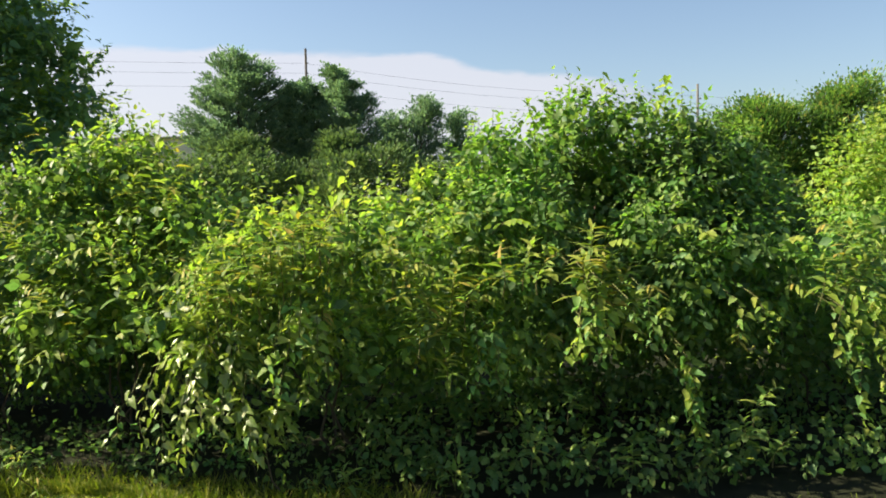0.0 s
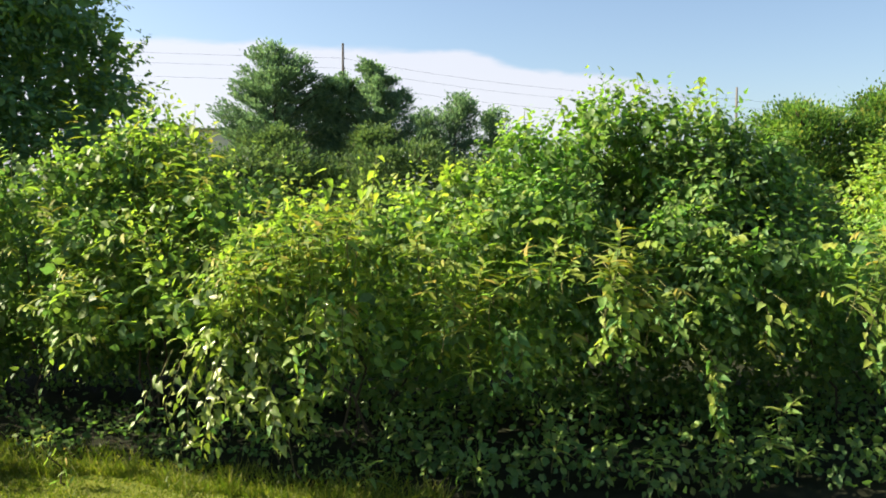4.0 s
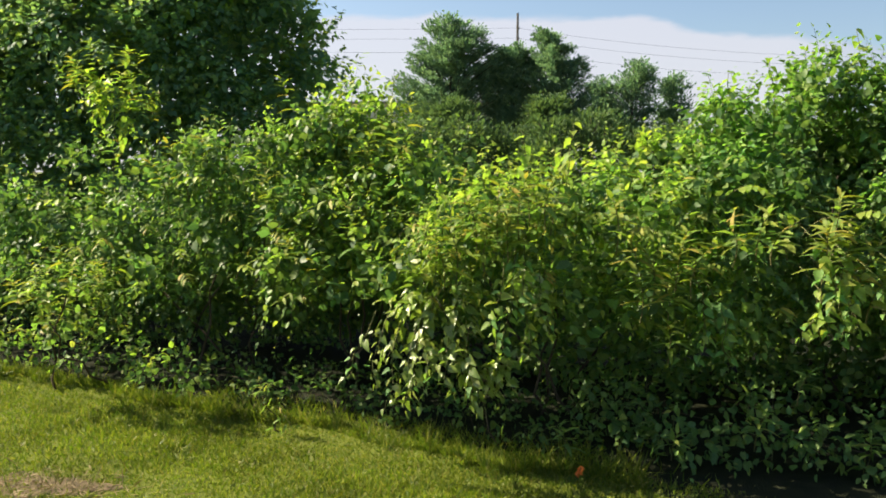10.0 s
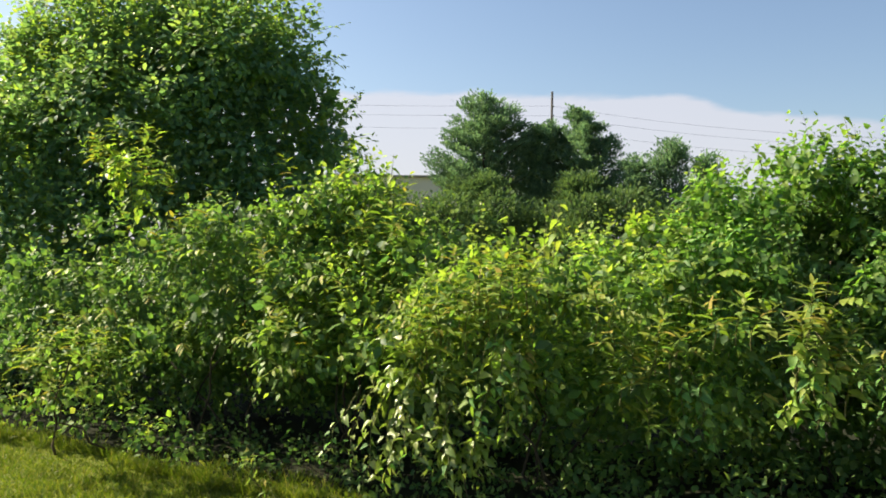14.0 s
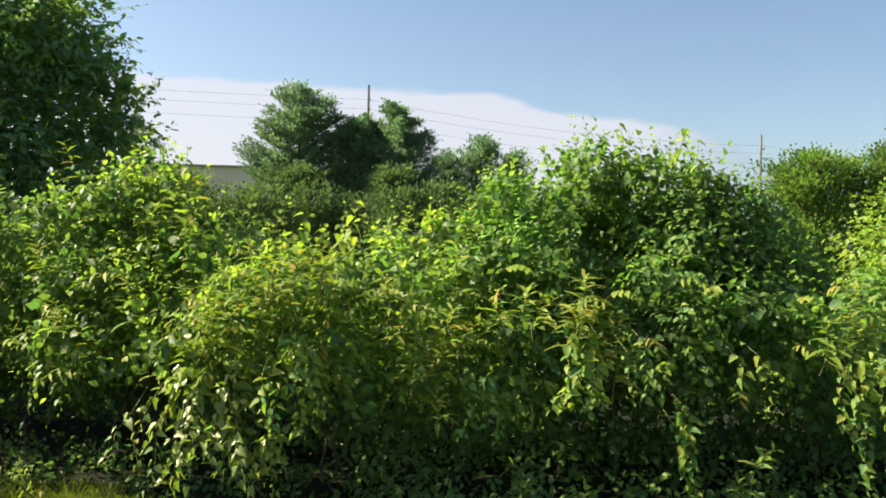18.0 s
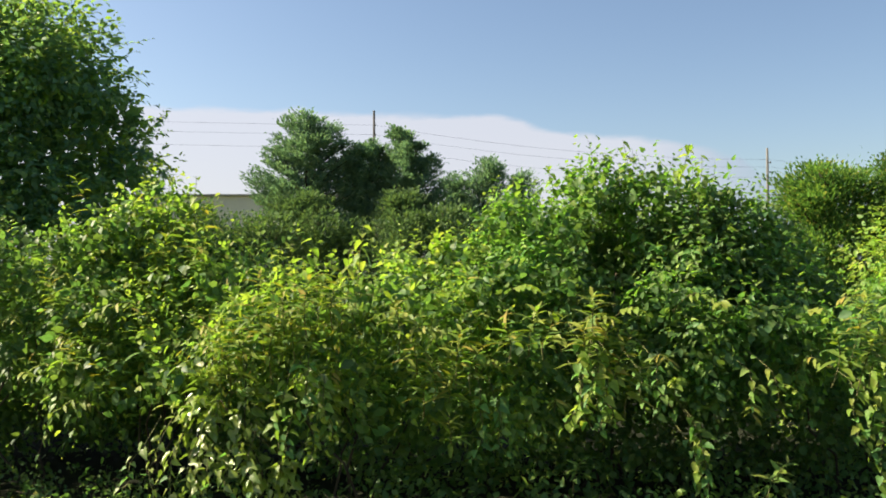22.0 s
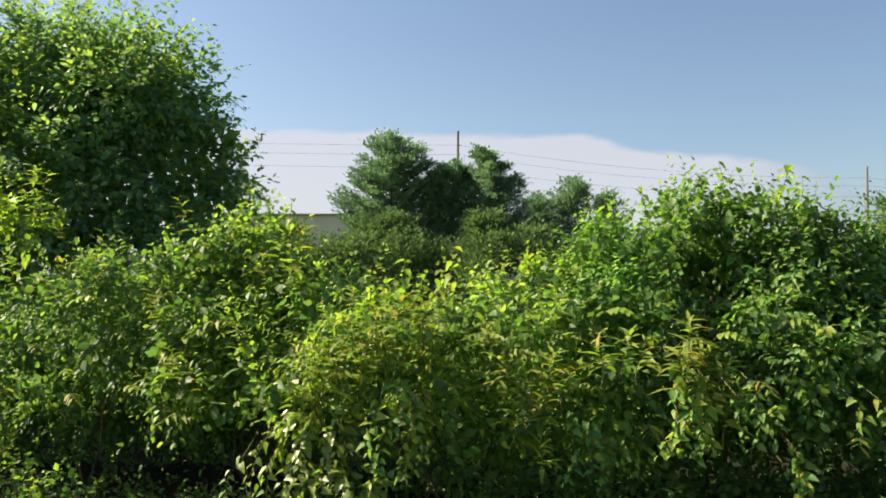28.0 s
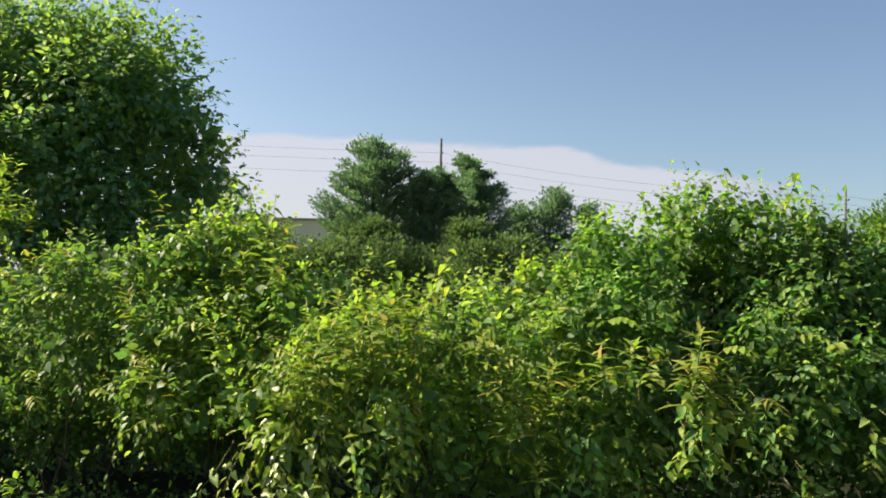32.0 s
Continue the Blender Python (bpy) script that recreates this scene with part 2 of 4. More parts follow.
# ---- growing foliage ----
def shell(blobs, per_m2, others=(), back=0.25, low=-0.9, rough=0.12):
    """Points and outward directions on the outside of a heap of ellipsoids."""
    pts, nrm = [], []
    allb = np.array(list(blobs) + list(others), float)
    for i, b in enumerate(np.array(blobs, float)):
        c, r = b[:3], b[3:6]
        area = 4 * math.pi * ((r[0] * r[1]) ** 1.6 / 3 + (r[0] * r[2]) ** 1.6 / 3 + (r[1] * r[2]) ** 1.6 / 3) ** (1 / 1.6)
        n = int(area * per_m2)
        d = unit(rng.normal(0, 1, (n, 3)))
        keep = (d[:, 2] > low) & ((d[:, 1] < 0.35) | (rng.random(n) < back))
        d = d[keep]
        ph = rng.random(6) * 6
        bump = 1 + rough * (np.sin(4 * d[:, 0] + ph[0]) * np.sin(5 * d[:, 2] + ph[1]) + 0.6 * np.sin(9 * d[:, 0] + ph[2]) * np.sin(8 * d[:, 2] + ph[3]))
        p = c + d * r * bump[:, None]
        inside = np.zeros(len(p), bool)
        for j, o in enumerate(allb):
            if j != i:
                inside |= (((p - o[:3]) / o[3:6]) ** 2).sum(1) < 0.72
        pts.append(p[~inside])
        nrm.append(unit(d / r)[~inside])
    return np.concatenate(pts), np.concatenate(nrm)


UP = np.array([0, 0, 1.0])
SUNV = np.array(SUN_DIR)


def grow(pts, nrm, length=0.27, gap=0.028, size=0.057, rise=0.9, hang=0.25, young=0.25, spread=0.5, sink=0.08, flat=0.85, tone=None, sunny=0.12):
    """Leafy shoots from the points: leaf bases, tips, normals, sizes, youth with painted light, and the shoots' lines.
    """
    n = len(pts)
    L = length * rng.uniform(0.55, 1.35, n)
    k = max(3, int(length / gap))
    top = np.clip(nrm[:, 2:3], -0.3, 1)
    d = unit(nrm * 0.7 + UP * rise * (0.25 + top) - UP * hang * (0.6 - top).clip(0) + rng.normal(0, spread, (n, 3)))
    side = unit(np.cross(d, UP + rng.normal(0, 0.3, (n, 3))))
    s = (np.arange(k) + 0.6)[None, :, None] / k
    root = pts - nrm * sink
    droop = -UP * (0.18 + hang * 0.5) * L[:, None] * (1 - top).clip(0, 1)
    line = root[:, None] + d[:, None] * L[:, None, None] * s + droop[:, None] * s ** 2
    sgn = np.where((np.arange(k) % 2)[None, :, None] == 0, 1, -1)
    pet = unit(side[:, None] * sgn + d[:, None] * 0.5 + rng.normal(0, 0.35, (n, k, 3)))
    sz = size * rng.uniform(0.5, 1.35, (n, k)) * (1.12 - 0.5 * s[..., 0])
    base = line + pet * sz[..., None] * 0.35
    tip = unit(pet * 0.6 + d[:, None] * 0.25 - UP * (0.24 + 0.6 * hang) + nrm[:, None] * 0.3 + rng.normal(0, 0.28, (n, k, 3)))
    nor = UP * flat + nrm[:, None] * 0.5 + SUNV * sunny + rng.normal(0, 0.46, (n, k, 3))
    # tone paints light: high spreads bright young leaves, low picks the shaded leaf
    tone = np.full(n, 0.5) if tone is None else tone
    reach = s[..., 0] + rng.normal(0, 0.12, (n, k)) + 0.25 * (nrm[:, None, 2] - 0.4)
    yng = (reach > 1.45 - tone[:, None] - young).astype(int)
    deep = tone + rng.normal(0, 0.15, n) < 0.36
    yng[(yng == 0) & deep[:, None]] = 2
    stems = np.concatenate([root[:, None], line], axis=1)
    f = lambda a: a.reshape(-1, a.shape[-1]) if a.ndim == 3 else a.reshape(-1)
    return f(base), f(tip), f(nor), f(sz), f(yng), stems


def stems_mesh(name, stems, mat, r=0.0025):
    """Three-sided green stems through the leaf bases."""
    n, k = stems.shape[:2]
    t = np.array([[0, 0, 1], [0.87, 0, -0.5], [-0.87, 0, -0.5]]) * r
    taper = np.linspace(1.3, 0.5, k)[None, :, None, None]
    v = stems[:, :, None] + t[None, None] * taper
    faces = []
    for i in range(k - 1):
        for q in range(3):
            w = (q + 1) % 3
            faces.append((3 * i + q, 3 * i + w, 3 * i + 3 + w, 3 * i + 3 + q))
    return mesh_of(name, v.reshape(n, k * 3, 3), faces, [mat])


def clusters(blobs, per_m2, others=(), small=0.13, large=0.24, hang=0.0):
    """Leafy tufts of several sizes that stand proud of the masses."""
    p, n = shell(blobs, per_m2, others, back=0.15, low=-0.8)
    r = rng.uniform(small, large, len(p))
    c = p + n * (r * rng.uniform(-0.5, 0.35, len(p)))[:, None] - UP * (hang * r)[:, None]
    shape = np.stack([r * rng.uniform(0.9, 1.4, len(p)), r * rng.uniform(0.8, 1.1, len(p)), r * rng.uniform(0.8, 1.3, len(p))], 1)
    return np.concatenate([c, shape], 1)


LONG = leaf_shape([(0.0, 0.03, 0.0), (0.25, 0.125, 0.23), (0.6, 0.105, 0.6), (1, 0, 1)], 0.10, 0.42)


def plume_mesh(q, qn, high, leaf, mats, k=13):
    """Upright shoots, each ringed by long drooping leaves, joined."""
    n = len(q)
    h = high * rng.uniform(0.6, 1.3, n)[:, None, None]
    d = unit(qn * 0.55 + UP * 0.9 + rng.normal(0, 0.18, (n, 3)))
    t = (0.1 + 0.9 * np.arange(k) / (k - 1))[None, :, None]
    line = q[:, None] + d[:, None] * h * t
    a = np.arange(k)[None] * 2.4 + rng.uniform(0, 6, (n, 1))
    rad = np.stack([np.cos(a), 0.85 * np.sin(a) - 0.15, np.zeros_like(a)], -1)
    tip = rad + d[:, None] * (0.1 + 0.7 * t) + rng.normal(0, 0.15, (n, k, 3))
    nor = UP * 0.9 + SUNV * 0.45 - rad * 0.2 + rng.normal(0, 0.2, (n, k, 3))
    sz = leaf * rng.uniform(0.75, 1.2, (n, k)) * (1.1 - 0.5 * t[..., 0])
    pick = np.where(rng.random((n, k)) < 0.55, 0, np.where(np.broadcast_to(t[..., 0], (n, k)) > 0.55, 1, 2))
    f = lambda v: np.broadcast_to(v, (n, k, 3)).reshape(-1, 3)
    return mesh_of("plume_mass", placed(LONG, f(line), f(tip), f(nor), sz.reshape(-1)), LONG[1], mats, pick.reshape(-1))


def bush(label, name, category, blobs, shape, mats, singles, others=(), density=58, tufts=2.5, mounds=(), pick=180, base=None, group="", voids=(), inner=1.6,
         leaders=3.0, stem_r=0.0016, tuft_size=(0.12, 0.26), stems=4, shade=False, leader_len=1.25, leader_low=0.35, inner_size=(0.9, 1.5), leader_rise=1.4, leader_gap=1.4, seed=0, skirt=0.0, plumes=0.0, plume=(0.3, 0.115), core_share=0.6, plume_mats=None, **kw):
    """A shrub of ellipsoid masses: stems, leafy shoots as stuff, and the front leaves as parts of their own."""
    global rng
    rng = np.random.default_rng(seed or len(label) * 7 + len(blobs))
    bl = np.array(blobs, float)
    base = base or (float(bl[:, 0].mean()), float(bl[:, 1].mean()), 0.0)
    o = np.array(base)
    root = tagged(new(name), label=label, category=category, group=group)
    root.location = base
    core = [(*x[:3], *(0.74 * x[3:6])) for x in bl]
    p, nrm = shell(core, density * core_share, others)
    # low tones paint shade into the core behind the tufts, lower still with shade
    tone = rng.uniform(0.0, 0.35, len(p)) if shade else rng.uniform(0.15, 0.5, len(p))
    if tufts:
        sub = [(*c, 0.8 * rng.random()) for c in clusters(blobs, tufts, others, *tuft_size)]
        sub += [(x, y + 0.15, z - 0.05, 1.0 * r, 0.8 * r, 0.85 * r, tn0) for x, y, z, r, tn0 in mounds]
        q, qn, tn = [], [], []
        for c in sub:
            a, an = shell([c[:6]], density * 2.1, (), back=0.3, low=-0.7, rough=0.2)
            q.append(a)
            qn.append(an)
            tn.append(np.full(len(a), c[6]))
        q, qn, tn = np.concatenate(q), np.concatenate(qn), np.concatenate(tn)
        deep = np.zeros(len(q), bool)
        for x in bl:
            deep |= (((q - x[:3]) / x[3:6]) ** 2).sum(1) < 0.5
        p, nrm, tone = np.concatenate([p, q[~deep]]), np.concatenate([nrm, qn[~deep]]), np.concatenate([tone, tn[~deep]])
    for v in voids:
        far = (((p - np.array(v[:3])) / np.array(v[3:6])) ** 2).sum(1) > 1
        p, nrm, tone = p[far], nrm[far], tone[far]
    if skirt:
        over = p[:, 2] > skirt + 0.13 * np.sin(4.4 * p[:, 0] + 1) + 0.05 * np.sin(13 * p[:, 0]) + rng.normal(0, 0.05, len(p))
        p, nrm, tone = p[over], nrm[over], tone[over]
    if not tufts:
        tone[:] = 0.6
    sets = [grow(p, nrm, tone=tone, **kw)]
    if leaders:
        q, qn = shell(blobs, leaders, others)
        up = qn[:, 2] > leader_low
        far = dict(kw, length=kw.get("length", 0.27) * leader_len, rise=leader_rise, spread=0.3, sink=0.02, young=0.7, gap=kw.get("gap", 0.028) * leader_gap)
        if up.any():
            sets.append(grow(q[up], qn[up], **far))
    b, t, nn, sz, yg = [np.concatenate([x[i] for x in sets]) for i in range(5)]
    for k, x in enumerate(sets):
        part("shoot_mass", stems_mesh("shoot_mass", x[5][::2, [0, -1]] - o, M_TWIG, stem_r), root, "thin green shoots", "stuff")
    if plumes:
        q, qn = shell(blobs + [(x, y, z, r, r, r) for x, y, z, r, tn0 in mounds], plumes, (), back=0.15, low=-0.25)
        q, qn = q[q[:, 2] > max(skirt, 0.2)], qn[q[:, 2] > max(skirt, 0.2)]
        for v in voids:
            far = (((q + UP * 0.1 - np.array(v[:3])) / (1.25 * np.array(v[3:6]))) ** 2).sum(1) > 1
            q, qn = q[far], qn[far]
        part("plume_mass", plume_mesh(q - o, qn, *plume, plume_mats or [M_NARROW, M_YOUNG, M_VINE]), root, "upright shoots ringed by drooping narrow leaves", "stuff")
    # inner leaves that close the mass; the last material, mostly M_SHADY, paints their shade
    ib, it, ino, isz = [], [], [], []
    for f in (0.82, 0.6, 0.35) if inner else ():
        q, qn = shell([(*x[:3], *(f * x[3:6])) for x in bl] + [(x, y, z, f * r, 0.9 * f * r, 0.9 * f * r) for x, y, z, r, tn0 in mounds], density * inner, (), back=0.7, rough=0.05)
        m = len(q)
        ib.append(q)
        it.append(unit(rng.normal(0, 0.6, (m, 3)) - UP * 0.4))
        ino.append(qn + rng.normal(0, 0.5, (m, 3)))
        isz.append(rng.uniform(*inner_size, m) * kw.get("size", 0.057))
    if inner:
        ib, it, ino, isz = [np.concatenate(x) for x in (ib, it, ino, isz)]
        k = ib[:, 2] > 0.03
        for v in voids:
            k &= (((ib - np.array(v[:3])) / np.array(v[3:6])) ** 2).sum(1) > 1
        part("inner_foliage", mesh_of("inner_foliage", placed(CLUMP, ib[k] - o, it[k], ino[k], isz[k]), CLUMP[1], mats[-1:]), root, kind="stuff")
    ok = b[:, 2] > 0.03
    for v in voids:
        ok &= (((b - np.array(v[:3])) / (0.95 * np.array(v[3:6]))) ** 2).sum(1) > 1
    b, t, nn, sz, yg = b[ok], t[ok], nn[ok], sz[ok], yg[ok]
    chosen = np.zeros(len(b), bool)
    pick = min(pick, len(b) // 2)
    if pick:
        order = np.argsort(b[:, 1] + 0.15 * rng.random(len(b)))[: pick * 3]
        chosen[rng.permutation(order)[:pick]] = True
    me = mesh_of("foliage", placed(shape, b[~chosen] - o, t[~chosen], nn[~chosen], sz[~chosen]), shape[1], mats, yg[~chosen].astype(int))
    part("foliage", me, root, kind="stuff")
    if pick:
        kinds = [mesh_of("leaf", shape[0][None] * 1.0, shape[1], [m]) for m in singles]
        X, Y, Z = axes_of(t[chosen], nn[chosen])
        for i in range(len(X)):
            ob = new("leaf", kinds[int(yg[chosen][i])])
            ob.parent = root
            s = sz[chosen][i]
            m3 = Matrix((X[i] * s, Y[i] * s, Z[i] * s)).transposed().to_4x4()
            m3.translation = Vector(b[chosen][i] - o)
            ob.matrix_basis = m3
    for i in range(stems):
        q = bl[i % len(bl)]
        a = (base[0] + rng.normal(0, 0.15), base[1] + rng.normal(0, 0.1), -0.02)
        part("stem", tubes("stem", [[(x - o[0], y - o[1], z, r) for x, y, z, r in wander(a, q[:3] + (0, 0, 0.3 * q[5]), 0.011 if stems > 1 else 0.005, 0.005 if stems > 1 else 0.002, 0.3, 6, i + 11)]], M_BARK), root)
    return root


# ---- ground ----
g = bmesh.new()
bmesh.ops.create_grid(g, x_segments=40, y_segments=40, size=1500)
me = bpy.data.meshes.new("ground")
g.to_mesh(me)
me.materials.append(M_SOIL)
tagged(new("ground", me), label="earth and thatch under mown grass", category="ground", kind="structure")


# near-black soil: the recess's shade is painted into its colour
M_SHADED_LITTER = plain_material("shaded_litter", (0.010, 0.013, 0.007), (0.022, 0.025, 0.013), 9.0, rough=0.95, dist=0.03)


def edge_y(x):
    """Where the mown grass ends at the foot of the thicket."""
    return 4.2 - 0.38 * np.minimum(x, 0.8) + 0.05 * np.sin(3.1 * x) + 0.04 * np.sin(7.7 * x + 1)


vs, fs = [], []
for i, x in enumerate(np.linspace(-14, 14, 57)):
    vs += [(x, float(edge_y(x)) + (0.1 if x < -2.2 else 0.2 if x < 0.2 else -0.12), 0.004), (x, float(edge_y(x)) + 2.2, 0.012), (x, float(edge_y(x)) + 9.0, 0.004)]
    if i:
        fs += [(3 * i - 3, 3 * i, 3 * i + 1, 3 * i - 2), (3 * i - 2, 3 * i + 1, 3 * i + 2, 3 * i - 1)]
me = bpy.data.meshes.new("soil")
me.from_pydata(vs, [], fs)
me.materials.append(M_SHADED_LITTER)
tagged(new("soil", me), label="bare soil and leaf litter under the thicket, its shade painted near-black", category="soil", kind="structure")


def lawn(n, x0, x1, depth, tall, name, label):
    x = rng.uniform(x0, x1, n) + rng.normal(0, 0.2, n) * (rng.random(n) < 0.3)
    u = rng.random(n) * (1 + 0.5 * rng.random(n) ** 3)
    y = edge_y(x) + np.where(x < -2.2, -0.04, 0.08) - np.where(x < -2.4, depth + 0.75, depth) * u if tall < 0.1 else edge_y(x) - 0.06 + np.where(x < -2.4, 0.22, 0.4) * rng.random(n) ** 2
    h = tall * rng.uniform(0.5, 1.3, n) * (0.8 + 0.4 * np.sin(2.3 * x + 1.7 * y) * np.sin(3.1 * y))
    pos = np.stack([x, y, np.full(n, -0.003)], 1)
    tip = unit(np.stack([rng.normal(0, 0.65, n), rng.normal(0, 0.65, n), np.ones(n)], 1))
    nor = unit(np.stack([rng.normal(0, 1, n), rng.normal(0, 1, n), np.zeros(n)], 1))
    blade = (np.array([(-0.045, 0, 0), (0.045, 0, 0), (0.035, 0.55, 0.03), (-0.035, 0.55, 0.03), (0, 1, 0.22)]), [(0, 1, 2, 3), (3, 2, 4)])
    wide = rng.uniform(0.8, 1.5, n)[:, None, None]
    X, Y, Z = axes_of(tip, nor)
    v = blade[0][None]
    s = h[:, None, None]
    verts = pos[:, None] + v[..., 0:1] * X[:, None] * 0.06 * wide + s * (v[..., 1:2] * Y[:, None] + v[..., 2:3] * Z[:, None])
    return tagged(new(name, mesh_of(name, verts, blade[1], [M_GRASS])), label=label, category="grass", kind="stuff")


lawn(104000, -6.3, 0.75, 1.85, 0.043, "lawn_grass", "short mown sunlit grass")
lawn(19000, -8.5, 6.0, 8.0, 0.06, "sparse_grass", "short mown grass nearer the path")
lawn(13000, -8.0, 0.4, 0.2, 0.11, "tall_grass", "longer unmown grass along the foot of the thicket")

for i in range(34):
    x = -5.2 + 5.6 * (i + rng.random()) / 34
    y = float(edge_y(x)) - rng.uniform(-0.05, 0.25)
    root = tagged(new("grass_tuft"), label="taller tuft of grass at the edge of the thicket", category="grass", group="grass tufts")
    root.location = (x, y, 0)
    n = 26
    blade = leaf_shape([(0.0, 0.012, 0.0), (0.5, 0.016, 0.5), (1, 0, 1)], 0.05, 0.35)
    tip = unit(np.stack([rng.normal(0, 0.45, n), rng.normal(0, 0.45, n), np.ones(n)], 1))
    part("tuft", mesh_of("tuft", placed(blade, np.stack([rng.normal(0, 0.02, n), rng.normal(0, 0.02, n), np.full(n, -0.004)], 1), tip, rng.normal(0, 1, (n, 3)), rng.uniform(0.08, 0.19, n)), blade[1], [M_GRASS]), root, kind="stuff")

M_STRAW = leaf_material("straw", [(0.0, (0.14, 0.10, 0.05)), (0.6, (0.24, 0.18, 0.09)), (1.0, (0.34, 0.28, 0.16))], THRU, rough=0.7, thin=0.1)
M_DIRT = plain_material("dry_dirt", (0.10, 0.075, 0.045), (0.17, 0.13, 0.08), 25, rough=0.95)
root = tagged(new("bare_patch"), label="bare patch of brown dirt and dead grass in the lawn", category="bare ground")
root.location = (-2.62, 3.66, 0)
bm = bmesh.new()
bmesh.ops.create_grid(bm, x_segments=24, y_segments=12, size=1)
for v in bm.verts:
    x, y = v.co.x, v.co.y
    a = 0.75 + 0.2 * math.sin(3 * math.atan2(y, x) + 1) + 0.1 * math.sin(7 * math.atan2(y, x))
    q = max(abs(x), abs(y)) / max(1e-6, math.hypot(x, y))
    rr = math.hypot(x * q, y * q)
    v.co = Vector((0.42 * a * x * q, 0.2 * a * y * q, 0.010 * (1 - rr) + 0.006 + 0.004 * math.sin(19 * x) * math.sin(13 * y)))
me = bpy.data.meshes.new("dirt")
bm.to_mesh(me)
me.materials.append(M_DIRT)
part("dirt", me, root)
n = 700
pos = np.stack([rng.normal(0, 0.22, n), rng.normal(0, 0.1, n), np.full(n, 0.006)], 1)
tip = unit(np.stack([rng.normal(0, 1, n), rng.normal(0, 1, n), rng.uniform(0.05, 0.6, n)], 1))
thin_leaf = leaf_shape([(0.0, 0.02, 0.0), (0.5, 0.03, 0.5), (1, 0, 1)], 0.05, 0.2)
part("dead_grass", mesh_of("dead_grass", placed(thin_leaf, pos, tip, UP + rng.normal(0, 0.6, (n, 3)), rng.uniform(0.03, 0.1, n)), thin_leaf[1], [M_STRAW]), root, kind="stuff")

# ---- the near thicket ----
V = dict(shape=HEART, mats=[M_VINE, M_YOUNG, M_SHADY], singles=[M_VINE_ONE, M_YOUNG_ONE, M_SHADY_ONE])
H = dict(shape=HEART, mats=[M_HEART, M_HEART_YOUNG, M_SHADY], singles=[M_HEART_ONE, M_HEART_YOUNG_ONE, M_SHADY_ONE])
W = dict(shape=OVAL, mats=[M_VINE, M_YOUNG, M_SHADY], singles=[M_VINE_ONE, M_YOUNG_ONE, M_SHADY_ONE])
N = dict(shape=LANCE, mats=[M_NARROW, M_YOUNG, M_VINE], singles=[M_NARROW_ONE, M_YOUNG_ONE, M_VINE_ONE])
Y = dict(shape=HEART, mats=[M_YOUNG, M_YOUNG, M_VINE], singles=[M_YOUNG_ONE, M_YOUNG_ONE, M_VINE_ONE])
HUMP_R = [(1.75, 5.4, 1.35, 0.75, 0.75, 0.80), (2.2, 5.4, 1.35, 0.45, 0.65, 0.66), (1.1, 5.4, 1.2, 0.55, 0.65, 0.70),
          (1.2, 5.05, 1.0, 0.55, 0.50, 0.55), (1.85, 4.75, 1.2, 0.35, 0.32, 0.32), (1.7, 5.45, 0.5, 0.85, 0.45, 0.55), (2.55, 5.55, 1.18, 0.55, 0.60, 0.62), (1.7, 5.8, 1.50, 0.55, 0.40, 0.52)]
CENTRE = [(-0.6, 4.95, 0.92, 0.55, 0.52, 0.50), (0.0, 5.05, 1.0, 0.60, 0.55, 0.60), (0.5, 5.25, 1.08, 0.50, 0.60, 0.60),
          (-0.1, 4.95, 0.75, 0.70, 0.45, 0.42), (0.55, 4.9, 0.85, 0.55, 0.42, 0.42), (0.4, 5.35, 0.4, 0.9, 0.45, 0.45)]
HUMP_L = [(-1.35, 5.75, 1.40, 0.38, 0.50, 0.52), (-1.7, 5.6, 1.15, 0.50, 0.55, 0.60), (-1.05, 5.35, 1.0, 0.45, 0.45, 0.55),
          (-1.55, 5.2, 0.98, 0.55, 0.45, 0.34), (-1.46, 5.72, 1.60, 0.32, 0.36, 0.36), (-1.72, 5.6, 1.5, 0.34, 0.36, 0.36)]
LEFT = [(-2.4, 5.7, 1.15, 0.55, 0.55, 0.55), (-2.1, 5.4, 1.0, 0.45, 0.42, 0.36), (-3.7, 6.35, 0.75, 0.50, 0.45, 0.42)]
FARLEFT = [(-3.6, 6.6, 0.75, 0.70, 0.60, 0.45), (-4.6, 6.9, 0.75, 0.80, 0.65, 0.5), (-5.8, 7.4, 0.7, 0.9, 0.8, 0.55), (-7.2, 7.9, 0.7, 1.0, 0.8, 0.6), (-8.7, 8.3, 0.8, 1.0, 0.9, 0.7)]
RIGHT = [(2.8, 5.0, 0.80, 0.45, 0.50, 0.55), (3.5, 5.0, 0.75, 0.55, 0.60, 0.65), (3.2, 5.8, 0.9, 0.75, 0.65, 0.52), (4.3, 5.3, 0.75, 0.70, 0.65, 0.75)]
HUMP_R, CENTRE, HUMP_L, LEFT, RIGHT = [[(x, y + 0.17, z, 0.88 * a, 0.86 * b, 0.86 * c) for x, y, z, a, b, c in q] for q in (HUMP_R, CENTRE, HUMP_L, LEFT, RIGHT)]
HANG = [(-0.71, 4.33, 0.80, 0.33, 0.22, 0.34), (-0.47, 4.26, 0.55, 0.25, 0.16, 0.14), (-0.84, 4.3, 0.55, 0.12, 0.1, 0.14), (-0.2, 4.34, 0.94, 0.16, 0.13, 0.2)]
LUMP = [(-3.3, 5.05, 0.68, 0.30, 0.24, 0.22), (-3.48, 5.12, 0.5, 0.2, 0.2, 0.18), (-3.05, 5.05, 0.6, 0.2, 0.18, 0.18)]

